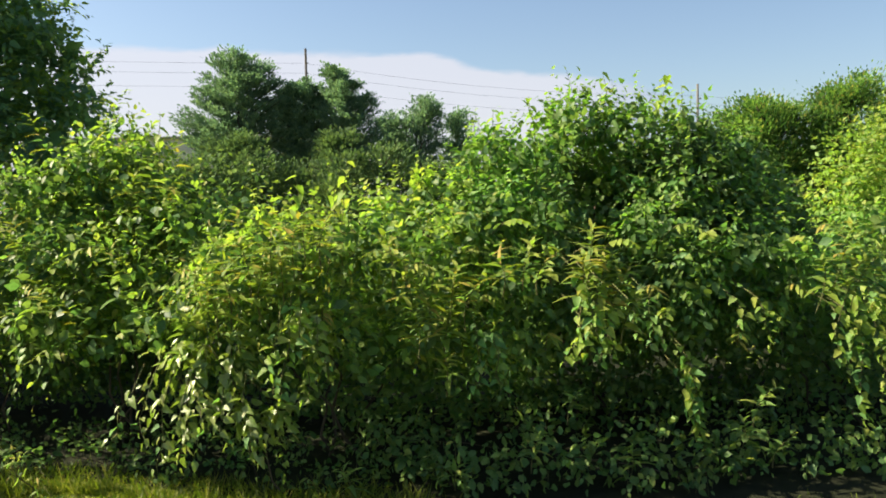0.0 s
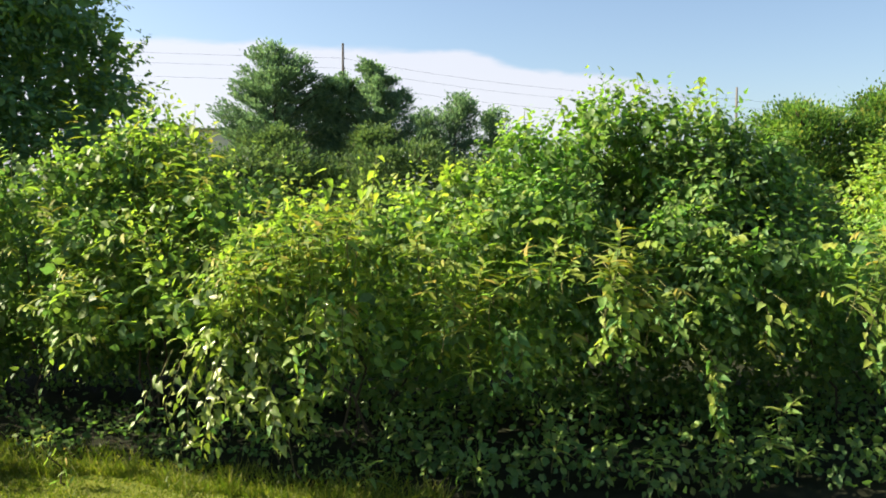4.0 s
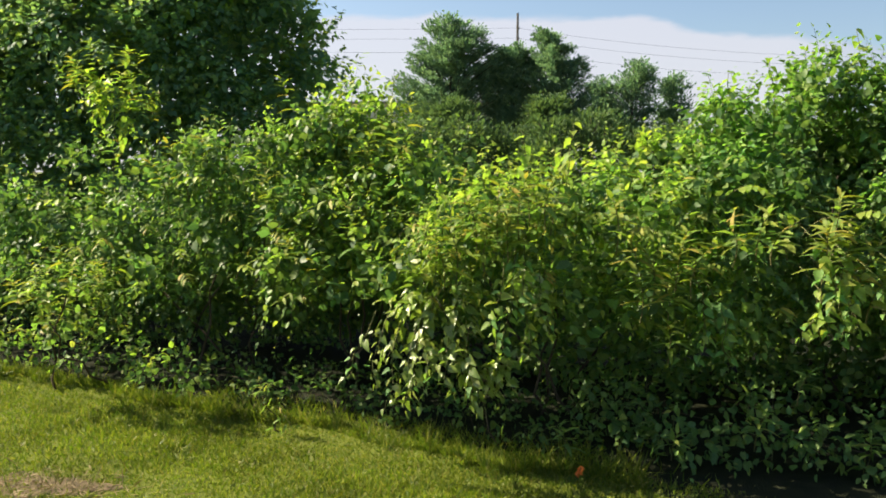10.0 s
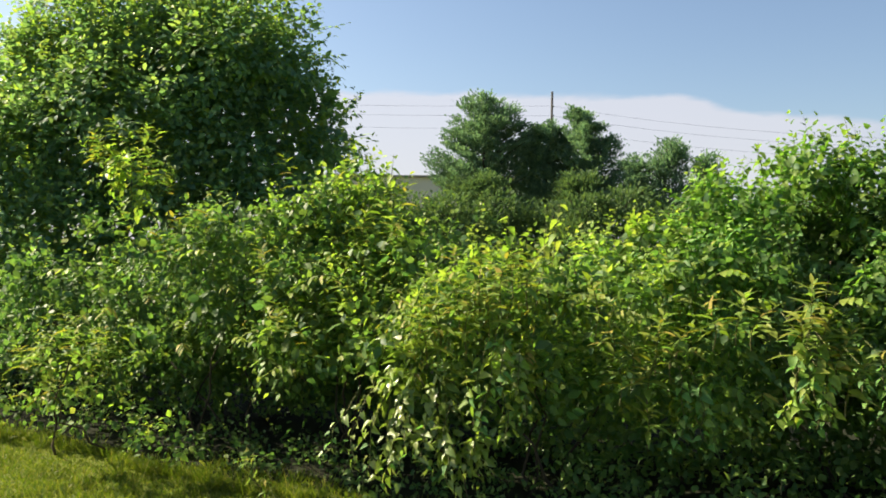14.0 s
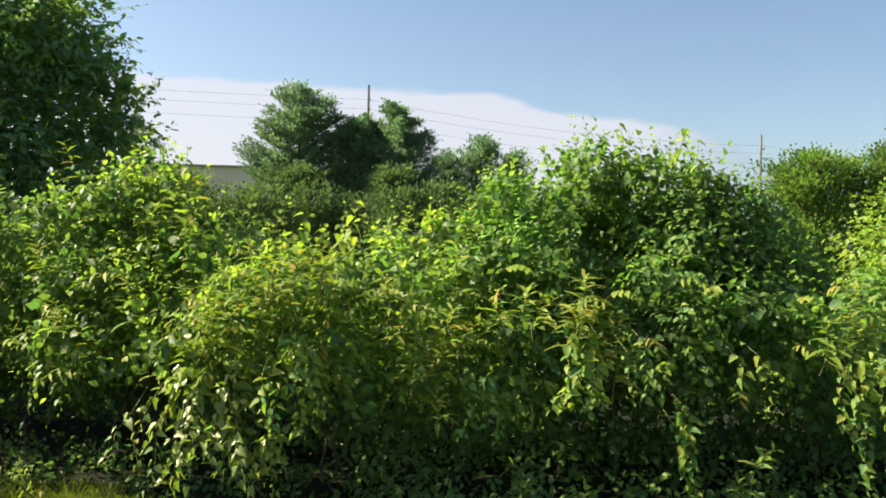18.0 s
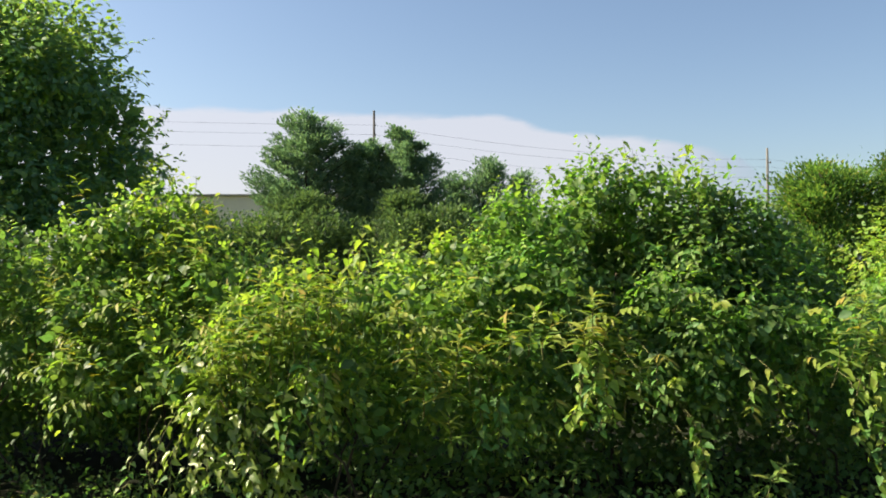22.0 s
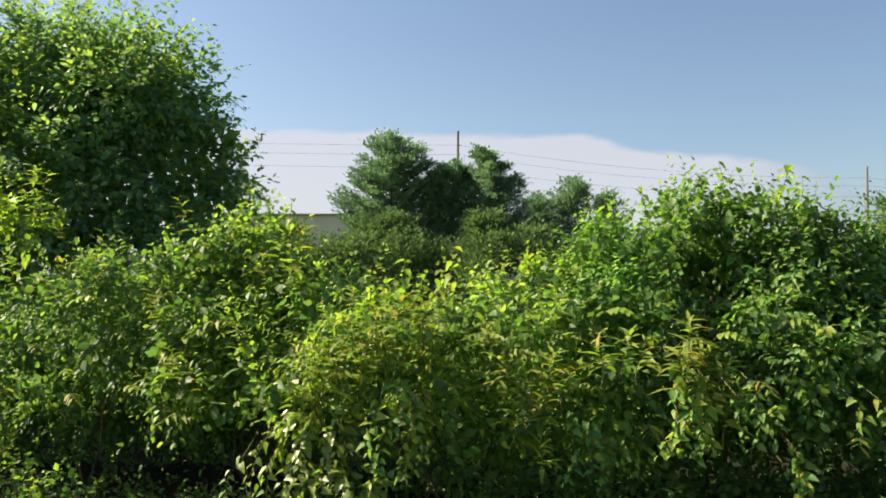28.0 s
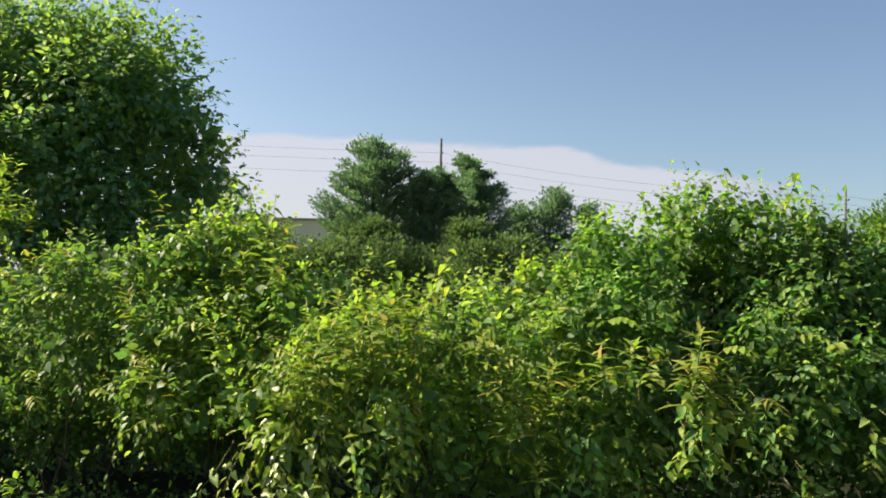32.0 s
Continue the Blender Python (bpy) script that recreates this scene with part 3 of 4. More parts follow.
# fifth number: tone, which paints each mound's sunlit or shaded look into its leaves
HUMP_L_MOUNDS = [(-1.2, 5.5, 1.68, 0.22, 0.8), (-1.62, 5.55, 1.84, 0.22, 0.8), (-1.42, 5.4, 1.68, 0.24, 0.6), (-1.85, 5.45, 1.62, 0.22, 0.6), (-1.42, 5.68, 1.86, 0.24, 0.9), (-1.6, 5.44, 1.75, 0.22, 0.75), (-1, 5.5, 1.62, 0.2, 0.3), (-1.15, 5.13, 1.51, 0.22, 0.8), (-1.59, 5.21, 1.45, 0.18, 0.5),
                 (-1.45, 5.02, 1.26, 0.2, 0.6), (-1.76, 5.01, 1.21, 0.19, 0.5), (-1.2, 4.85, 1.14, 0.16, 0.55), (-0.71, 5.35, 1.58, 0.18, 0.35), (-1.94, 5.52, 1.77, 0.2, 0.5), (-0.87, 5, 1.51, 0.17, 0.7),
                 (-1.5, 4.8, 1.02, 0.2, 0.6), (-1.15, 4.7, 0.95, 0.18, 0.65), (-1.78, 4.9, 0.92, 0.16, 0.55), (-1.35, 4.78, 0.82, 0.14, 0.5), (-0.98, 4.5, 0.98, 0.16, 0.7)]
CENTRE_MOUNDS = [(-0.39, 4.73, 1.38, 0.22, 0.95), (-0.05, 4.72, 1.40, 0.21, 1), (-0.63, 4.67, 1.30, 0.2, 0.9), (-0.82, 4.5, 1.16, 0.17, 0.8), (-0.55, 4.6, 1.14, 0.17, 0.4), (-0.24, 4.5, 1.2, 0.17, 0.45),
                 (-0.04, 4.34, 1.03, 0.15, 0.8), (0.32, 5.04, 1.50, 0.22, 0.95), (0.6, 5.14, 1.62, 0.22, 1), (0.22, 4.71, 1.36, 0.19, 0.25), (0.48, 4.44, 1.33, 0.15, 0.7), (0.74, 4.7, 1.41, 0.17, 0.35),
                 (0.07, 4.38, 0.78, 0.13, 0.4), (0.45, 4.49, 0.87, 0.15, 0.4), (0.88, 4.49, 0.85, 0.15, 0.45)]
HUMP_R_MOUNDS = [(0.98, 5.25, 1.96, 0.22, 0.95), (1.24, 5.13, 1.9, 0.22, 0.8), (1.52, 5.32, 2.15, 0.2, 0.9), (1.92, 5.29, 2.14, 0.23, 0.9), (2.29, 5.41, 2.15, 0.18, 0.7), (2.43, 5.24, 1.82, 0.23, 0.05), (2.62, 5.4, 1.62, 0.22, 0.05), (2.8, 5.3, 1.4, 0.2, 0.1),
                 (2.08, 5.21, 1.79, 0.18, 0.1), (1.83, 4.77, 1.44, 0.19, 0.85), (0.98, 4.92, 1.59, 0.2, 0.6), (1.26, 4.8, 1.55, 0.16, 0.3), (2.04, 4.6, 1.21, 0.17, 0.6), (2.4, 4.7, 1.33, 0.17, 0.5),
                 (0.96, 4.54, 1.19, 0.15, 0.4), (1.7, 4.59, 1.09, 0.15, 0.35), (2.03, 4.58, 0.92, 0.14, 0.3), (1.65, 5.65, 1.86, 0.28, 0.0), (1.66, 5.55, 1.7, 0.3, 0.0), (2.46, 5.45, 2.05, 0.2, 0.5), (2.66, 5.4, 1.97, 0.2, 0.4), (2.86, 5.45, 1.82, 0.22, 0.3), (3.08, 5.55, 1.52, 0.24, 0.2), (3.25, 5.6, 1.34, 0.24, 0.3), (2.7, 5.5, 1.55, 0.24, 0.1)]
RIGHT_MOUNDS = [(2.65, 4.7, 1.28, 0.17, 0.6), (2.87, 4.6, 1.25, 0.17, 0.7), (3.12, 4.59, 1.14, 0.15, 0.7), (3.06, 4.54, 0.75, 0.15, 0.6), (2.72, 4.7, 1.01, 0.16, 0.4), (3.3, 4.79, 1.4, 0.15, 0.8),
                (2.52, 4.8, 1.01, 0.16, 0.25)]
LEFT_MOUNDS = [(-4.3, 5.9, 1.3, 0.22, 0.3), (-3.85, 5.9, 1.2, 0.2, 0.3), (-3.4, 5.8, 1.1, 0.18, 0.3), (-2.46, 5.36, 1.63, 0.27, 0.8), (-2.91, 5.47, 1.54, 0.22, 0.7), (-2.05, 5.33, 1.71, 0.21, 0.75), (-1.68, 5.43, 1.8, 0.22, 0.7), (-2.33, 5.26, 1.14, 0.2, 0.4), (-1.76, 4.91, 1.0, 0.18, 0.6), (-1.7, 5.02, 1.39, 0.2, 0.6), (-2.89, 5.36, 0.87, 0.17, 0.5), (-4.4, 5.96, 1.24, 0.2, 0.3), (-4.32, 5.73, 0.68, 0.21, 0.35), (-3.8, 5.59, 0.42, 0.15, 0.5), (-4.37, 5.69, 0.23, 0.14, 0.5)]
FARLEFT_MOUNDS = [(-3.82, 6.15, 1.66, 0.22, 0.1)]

# shade=True paints the dark flank with shaded leaf picks
bush("rounded shrub smothered in heart-leaved vine with a dark gap", "shrub", "shrub", HUMP_R, others=CENTRE + RIGHT, mounds=[(x, y, z - 0.07, r, t) for x, y, z, r, t in HUMP_R_MOUNDS], group="thicket", pick=260,
     density=74, core_share=1.0, voids=[(1.63, 4.85, 1.80, 0.24, 0.90, 0.28)], skirt=0.80, plumes=1.6, shade=True, inner=3.2, inner_size=(0.8, 1.25), plume_mats=[M_NARROW, M_HEART_YOUNG, M_HEART], **H)
bush("shrub smothered in heart-leaved vine above the grass", "shrub", "shrub", CENTRE, others=HUMP_R + HUMP_L, mounds=CENTRE_MOUNDS, group="thicket", pick=260, skirt=0.76, plumes=2.5, **V)
bush("tall leafy shrub draped with vine", "shrub", "shrub", HUMP_L, others=CENTRE + LEFT, mounds=HUMP_L_MOUNDS, group="thicket", pick=220, skirt=0.86, plumes=5.0, size=0.058, **W)
# shade painted in: M_SHADY as the main leaf and lowered mound tones
bush("low shrub with arching leafy shoots", "shrub", "shrub", LEFT, others=HUMP_L, mounds=[(x, y, z, r, 0.8 * t) for x, y, z, r, t in LEFT_MOUNDS], group="thicket", pick=220, density=52, size=0.058, shade=True, tufts=1.9, skirt=0.45, plumes=3.5, plume_mats=[M_NARROW, M_VINE, M_SHADY], shape=OVAL, mats=[M_SHADY, M_VINE, M_SHADY], singles=[M_SHADY_ONE, M_VINE_ONE, M_SHADY_ONE])
# the shade below the tree is painted in with M_SHADY leaves
bush("shaded shrub below the tree", "shrub", "shrub", FARLEFT, HEART, [M_SHADY, M_VINE, M_SHADY], [M_SHADY_ONE, M_VINE_ONE, M_SHADY_ONE], others=LEFT,
     mounds=FARLEFT_MOUNDS, density=42, group="thicket", pick=150, young=0.0, sunny=0.05)
# shade=True darkens the core leaves to paint in this shrub's shade
bush("vine-covered shrub with hanging shoots", "shrub", "shrub", RIGHT, others=HUMP_R, mounds=RIGHT_MOUNDS, group="thicket", pick=220, shade=True, tufts=1.8, skirt=0.8, plumes=2.0, plume_mats=[M_NARROW, M_HEART_YOUNG, M_HEART], **H)
bush("yellow-green bush with narrow leaves at the edge of the grass", "shrub", "shrub", LUMP, group="thicket", pick=160, plumes=34.0, plume=(0.22, 0.10), tufts=0, size=0.055, base=(-3.25, 5.4, 0), stems=2, density=80, inner=0.5, length=0.24, gap=0.026, rise=1.3, hang=0.05, leaders=10, **N)

def set_back(x, a, deep, c):
    return a if x < -2.75 else deep if x < 0.1 else c


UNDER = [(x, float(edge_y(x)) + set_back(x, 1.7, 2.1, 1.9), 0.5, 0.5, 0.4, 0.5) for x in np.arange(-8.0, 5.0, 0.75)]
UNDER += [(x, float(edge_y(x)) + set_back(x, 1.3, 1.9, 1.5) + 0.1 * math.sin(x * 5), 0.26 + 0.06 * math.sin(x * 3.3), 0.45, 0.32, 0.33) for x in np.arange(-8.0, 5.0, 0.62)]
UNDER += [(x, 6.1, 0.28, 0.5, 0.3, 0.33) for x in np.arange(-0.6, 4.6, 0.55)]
# M_SHADY and shade=True paint the hollow's darkness into this undergrowth
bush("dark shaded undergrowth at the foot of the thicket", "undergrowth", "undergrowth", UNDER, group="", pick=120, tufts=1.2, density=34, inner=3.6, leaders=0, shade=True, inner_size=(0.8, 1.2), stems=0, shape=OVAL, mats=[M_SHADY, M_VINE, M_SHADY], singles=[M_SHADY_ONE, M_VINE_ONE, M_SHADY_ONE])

# added mass behind: keeps sun out of the recess and closes sky gaps
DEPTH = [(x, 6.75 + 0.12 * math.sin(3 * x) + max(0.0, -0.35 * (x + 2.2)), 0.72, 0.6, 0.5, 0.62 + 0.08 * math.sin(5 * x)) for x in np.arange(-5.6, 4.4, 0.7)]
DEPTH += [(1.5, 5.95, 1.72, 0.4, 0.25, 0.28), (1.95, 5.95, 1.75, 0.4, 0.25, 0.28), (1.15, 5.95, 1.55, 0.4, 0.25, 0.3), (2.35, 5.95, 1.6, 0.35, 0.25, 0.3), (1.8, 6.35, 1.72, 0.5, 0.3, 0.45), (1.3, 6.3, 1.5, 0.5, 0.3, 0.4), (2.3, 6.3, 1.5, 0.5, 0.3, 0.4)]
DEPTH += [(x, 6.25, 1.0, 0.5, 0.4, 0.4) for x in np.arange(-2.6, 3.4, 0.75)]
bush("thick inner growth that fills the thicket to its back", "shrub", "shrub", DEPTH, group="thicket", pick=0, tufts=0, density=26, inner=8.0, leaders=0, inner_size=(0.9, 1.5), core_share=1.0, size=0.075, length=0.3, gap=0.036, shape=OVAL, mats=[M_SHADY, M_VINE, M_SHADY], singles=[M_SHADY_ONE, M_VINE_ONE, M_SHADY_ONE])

LOW = [(x, float(edge_y(x)) + 0.3 + 0.1 * math.sin(x * 7.3), 0.14, 0.26 + 0.06 * math.sin(x * 4.1), 0.2, 0.2 + 0.07 * math.sin(x * 9)) for x in np.arange(-6.6, -2.5, 0.3)]
bush("leafy weeds at the edge of the grass", "weed_patch", "weeds", LOW, pick=140, tufts=0, inner=1.0, inner_size=(0.6, 1.0), leaders=0, density=80, stems=1, length=0.2, **W)
# weeds added over the soil; every leaf is M_SHADY, so their shade is painted
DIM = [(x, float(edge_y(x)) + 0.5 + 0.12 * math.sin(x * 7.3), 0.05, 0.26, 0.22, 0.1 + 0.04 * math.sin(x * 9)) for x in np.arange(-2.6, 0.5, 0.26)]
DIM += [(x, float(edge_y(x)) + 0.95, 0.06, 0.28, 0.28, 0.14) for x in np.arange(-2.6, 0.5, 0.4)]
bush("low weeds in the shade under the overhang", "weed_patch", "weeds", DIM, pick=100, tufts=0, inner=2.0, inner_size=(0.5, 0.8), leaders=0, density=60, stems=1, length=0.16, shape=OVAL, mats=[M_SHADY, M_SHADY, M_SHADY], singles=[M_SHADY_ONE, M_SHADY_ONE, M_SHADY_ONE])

# dim look painted with M_SHADY leaves at the thicket's right foot
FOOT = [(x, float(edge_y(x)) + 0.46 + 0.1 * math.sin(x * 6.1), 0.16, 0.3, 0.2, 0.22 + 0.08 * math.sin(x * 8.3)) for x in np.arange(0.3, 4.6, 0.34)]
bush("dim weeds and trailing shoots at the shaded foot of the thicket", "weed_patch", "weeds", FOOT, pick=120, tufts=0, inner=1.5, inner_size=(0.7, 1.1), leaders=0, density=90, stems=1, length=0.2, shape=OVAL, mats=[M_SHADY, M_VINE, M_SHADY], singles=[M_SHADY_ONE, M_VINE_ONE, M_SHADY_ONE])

# hanging vines and sprigs that stand out from the mass
T = dict(tufts=0, inner=0, leaders=0, stems=1, group="vines and sprigs")
bush("pale glossy vine hanging over the grass", "hanging_vine", "vine", HANG, HEART, [M_PALE, M_PALE, M_VINE], [M_PALE_ONE, M_PALE_ONE, M_VINE_ONE], density=170, pick=220,
     base=(-0.6, 4.6, 0), hang=0.5, rise=0.1, flat=0.3, sunny=0.7, length=0.2, size=0.064, **T)
def put_leaf(root, me, p, tip, nor, size):
    X, Yv, Z = axes_of(np.array(tip, float)[None], np.array(nor, float)[None])
    m3 = Matrix((X[0] * size, Yv[0] * size, Z[0] * size)).transposed().to_4x4()
    m3.translation = Vector(p)
    ob = new("leaf", me)
    ob.parent = root
    ob.matrix_basis = m3


VINE_LEAVES = [mesh_of("leaf", HEART[0][None] * 1.0, HEART[1], [m]) for m in (M_YOUNG_ONE, M_HEART_ONE, M_PALE_ONE)]
NARROW_LEAVES = [mesh_of("leaf", LONG[0][None] * 1.0, LONG[1], [m]) for m in (M_NARROW_ONE, M_VINE_ONE, M_YOUNG_ONE)]


def vine_curtain(seed, label, strands, kind=0, leaf=0.060, gap=0.023, category="vine"):
    """Trailing strands from (x, y, z) down to (x, z), each with leaves to both sides."""
    g = np.random.default_rng(seed)
    root = tagged(new("hanging_vine"), label=label, category=category, group="vines and sprigs")
    x0, y0, z0 = strands[0][:3]
    root.location = (x0, y0, z0)
    for x, y, z, xe, ze in strands:
        n = max(5, int((z - ze) / gap))
        t = np.linspace(0, 1, n)
        sway = 0.03 * np.sin(t * 7 + g.uniform(0, 6)) * t
        px_ = x + (xe - x) * t + sway - x0
        py_ = y - y0 - 0.10 * np.sin(np.minimum(1, t * 2) * 1.57) + g.normal(0, 0.008, n)
        pz_ = z + (ze - z) * t - z0
        part("strand", tubes("strand", [[(-0.01 + px_[0], py_[0] + 0.3, pz_[0] + 0.08, 0.003)] + [(a, b, c, 0.0022) for a, b, c in zip(px_, py_, pz_)]], M_TWIG, 4), root)
        for k in range(n):
            sd = 1 if k % 2 else -1
            tip = (sd * 0.6 + g.normal(0, 0.45), -0.5 + g.normal(0, 0.35), -0.55 + g.normal(0, 0.42))
            nor = np.array((0, -0.35, 0.4)) + SUNV * 0.8 + g.normal(0, 0.45, 3)
            me = VINE_LEAVES[kind if g.random() < 0.75 else 1]
            put_leaf(root, me, (px_[k] + sd * 0.012, py_[k] - 0.01, pz_[k]), tip, nor, leaf * g.uniform(0.6, 1.2) * (1.1 - 0.35 * t[k]))
    return root


def sprig(i, label, x, y, z, high, lean, leaf=0.15, n=15, kind=0, out=0.5):
    """A stalk that rises and leans out of the thicket, ringed by long drooping leaves."""
    g = np.random.default_rng(900 + i)
    root = tagged(new("sprig"), label=label, category="branch", group="vines and sprigs")
    root.location = (x, y, z)
    at = lambda t: np.array((lean * t * t, -out * high * t, high * (t - 0.18 * t * t)))
    part("stalk", tubes("stalk", [[(*at(t), 0.0035 - 0.002 * max(t, 0)) for t in np.linspace(-0.35, 1, 8)]], M_TWIG, 4), root)
    for k in range(n):
        t = 0.12 + 0.88 * k / (n - 1)
        a = k * 2.4 + x * 9
        rad = np.array((math.cos(a), 0.8 * math.sin(a) - 0.25, 0))
        tip = rad + UP * (0.05 + 0.75 * t) + g.normal(0, 0.16, 3)
        nor = UP * 0.9 + SUNV * 0.5 - rad * 0.25 + g.normal(0, 0.2, 3)
        me = NARROW_LEAVES[kind if g.random() < 0.7 else 2 if t > 0.6 else 1]
        put_leaf(root, me, at(t), tip, nor, leaf * g.uniform(0.75, 1.15) * (1.1 - 0.5 * t))


vine_curtain(1, "bright yellow-green vine hanging from the thicket", [(1.18, 4.02, 1.22, 1.11, 0.85), (1.25, 4.0, 1.19, 1.22, 0.8), (1.31, 4.02, 1.17, 1.31, 0.87), (1.21, 3.96, 1.07, 1.16, 0.82), (1.27, 3.96, 1.05, 1.25, 0.84), (1.23, 3.98, 1.14, 1.13, 0.83), (1.29, 4.0, 1.12, 1.28, 0.83), (1.17, 4.0, 1.02, 1.08, 0.81)])
vine_curtain(2, "slender vine trailing towards the ground", [(1.86, 4.36, 0.77, 1.93, 0.1), (1.89, 4.34, 0.71, 1.89, 0.24), (1.83, 4.36, 0.65, 1.91, 0.29)])
vine_curtain(3, "vine hanging in a leafy curtain", [(2.88, 4.36, 1.03, 2.89, 0.2), (2.96, 4.36, 1.08, 3.0, 0.44), (2.82, 4.36, 0.96, 2.81, 0.54), (3.03, 4.38, 1.03, 3.09, 0.37), (2.75, 4.36, 0.98, 2.71, 0.65)])
vine_curtain(4, "leafy vine hanging in front of the shrub", [(-0.28, 4.24, 1.09, -0.32, 0.62), (-0.23, 4.22, 1.13, -0.21, 0.63), (-0.34, 4.22, 1.01, -0.4, 0.67), (-0.15, 4.24, 1.03, -0.11, 0.71)])
vine_curtain(5, "pale glossy trailing ends of the vine over the grass", [(-0.9, 4.12, 0.67, -0.9, 0.33), (-0.81, 4.1, 0.66, -0.79, 0.4), (-1.06, 4.18, 0.71, -1.15, 0.5), (-0.52, 4.1, 0.66, -0.45, 0.39), (-0.62, 4.1, 0.66, -0.59, 0.43), (-0.96, 4.12, 0.75, -1.0, 0.43), (-0.72, 4.1, 0.66, -0.7, 0.45)], kind=2, leaf=0.056)
vine_curtain(6, "short vine trailing among shaded leaves", [(1.66, 4.36, 1.09, 1.63, 0.78), (1.57, 4.36, 1.03, 1.54, 0.84)], kind=1)
vine_curtain(7, "short vine trailing among shaded leaves", [(0.68, 4.24, 0.96, 0.66, 0.61), (0.76, 4.24, 0.9, 0.79, 0.65)], kind=1)
vine_curtain(8, "short vine trailing among shaded leaves", [(2.31, 4.38, 1.03, 2.33, 0.77), (2.18, 4.38, 1.03, 2.16, 0.84)], kind=0)

REDDISH = "reddish yellow narrow-leaved sprig standing out of the vine"
for i, (x, y, z, h, lean, n) in enumerate(((1.23, 4.06, 1.17, 0.36, -0.03, 26), (1.35, 4.04, 1.01, 0.32, 0.04, 24), (1.19, 4.04, 1.05, 0.32, -0.04, 22), (1.41, 4.06, 0.91, 0.24, 0.06, 16), (1.27, 4.04, 1.08, 0.3, 0.02, 22),
                                          (2.7, 4.22, 1.15, 0.36, -0.03, 26), (2.79, 4.2, 1.06, 0.3, 0.08, 22), (2.61, 4.22, 1.04, 0.26, -0.08, 18), (2.73, 4.2, 1.01, 0.3, 0.0, 22), (0.25, 4.26, 1.24, 0.26, -0.05, 16),
                                          (0.95, 4.3, 1.2, 0.22, 0.03, 16), (1.02, 4.3, 1.17, 0.2, 0.1, 14), (0.85, 4.3, 1.16, 0.2, -0.08, 14))):
    sprig(i, REDDISH, x, y, z, h, lean, n=n)
for i, (x, y, z, h, lean, n) in enumerate(((0.55, 4.26, 1.05, 0.28, 0.02, 18), (0.44, 4.26, 0.98, 0.26, -0.08, 16), (0.62, 4.26, 1.01, 0.26, 0.1, 16), (0.38, 4.24, 0.88, 0.24, -0.05, 16), (0.51, 4.24, 0.86, 0.26, 0.03, 16),
                                          (0.52, 4.24, 0.65, 0.2, -0.02, 14), (0.34, 4.22, 1.09, 0.2, -0.06, 14), (-0.49, 4.36, 1.22, 0.3, -0.06, 18), (-0.59, 4.34, 1.11, 0.3, -0.1, 18), (-0.38, 4.36, 1.28, 0.28, 0.02, 18),
                                          (-0.27, 4.38, 1.32, 0.28, 0.05, 18), (-0.66, 4.32, 1.03, 0.26, -0.05, 16), (-0.45, 4.32, 1.09, 0.26, 0.06, 16), (-0.13, 4.4, 1.35, 0.28, 0.08, 16), (-0.32, 4.32, 1.15, 0.24, 0.0, 16),
                                          (-2.6, 5.4, 1.5, 0.32, -0.05, 18), (-2.45, 5.4, 1.52, 0.34, 0.05, 18), (-2.75, 5.42, 1.42, 0.3, -0.08, 16), (-1.3, 5.3, 1.55, 0.3, 0.06, 18), (-1.15, 5.3, 1.45, 0.28, 0.1, 18), (-1.05, 5.25, 1.35, 0.26, 0.08, 16))):
    sprig(20 + i, "olive narrow-leaved sprig arching out of the vine", x, y, z, h, lean, n=n)
for i, (x, y, z, h, lean, n) in enumerate(((2.27, 4.32, 0.37, 0.22, 0.06, 14), (2.18, 4.28, 0.22, 0.2, -0.05, 14), (2.35, 4.26, 0.14, 0.18, 0.08, 12), (0.97, 4.26, 0.2, 0.2, 0.02, 14), (0.0, 4.22, 0.11, 0.2, -0.05, 14),
                                          (1.19, 4.32, 0.43, 0.18, 0.04, 12), (0.55, 4.26, 0.12, 0.16, 0.02, 12), (1.53, 4.26, 0.12, 0.16, -0.04, 12))):
    sprig(60 + i, "dim narrow-leaved weed at the shaded foot of the thicket", x, y, z, h, lean, n=n, kind=1, leaf=0.12)
bush("fine yellowish shoots with narrow leaves", "sprig", "branch", [(-0.62, 4.42, 1.2, 0.34, 0.16, 0.2), (-0.28, 4.48, 1.38, 0.34, 0.16, 0.16)], density=230, pick=120,
     base=(-0.5, 4.9, 0), size=0.045, **T, **N)
bush("low seedling with narrow leaves in the grass", "seedling", "seedling", [(-1.78, 4.62, 0.27, 0.13, 0.07, 0.05), (-1.68, 4.6, 0.14, 0.06, 0.06, 0.13)], density=420, pick=50, base=(-1.68, 4.6, 0), size=0.055, length=0.13, **T, shape=LANCE, mats=[M_VINE, M_NARROW, M_SHADY], singles=[M_VINE_ONE, M_NARROW_ONE, M_SHADY_ONE])
bush("young yellow-green sapling top against the dark tree", "sapling", "sapling", [(-3.72, 6.5, 2.26, 0.28, 0.22, 0.24), (-3.6, 6.5, 2.0, 0.2, 0.2, 0.2)], density=110, pick=80, base=(-3.7, 6.6, 0), size=0.07, plumes=24.0, plume=(0.2, 0.11), **T, **Y)


def lone_shoot(x, y, z0, z1, lean, n):
    """A single shoot that rises above the thicket with a few large leaves."""
    root = tagged(new("shoot"), label="single tall shoot with a few bright leaves", category="shoot", group="tall shoots")
    root.location = (x, y, z0)
    h = z1 - z0
    line = wander((0, 0, -0.25), (lean, 0, h), 0.004, 0.0015, 0.05, 6, n)
    part("stalk", tubes("stalk", [line], M_TWIG, 4), root)
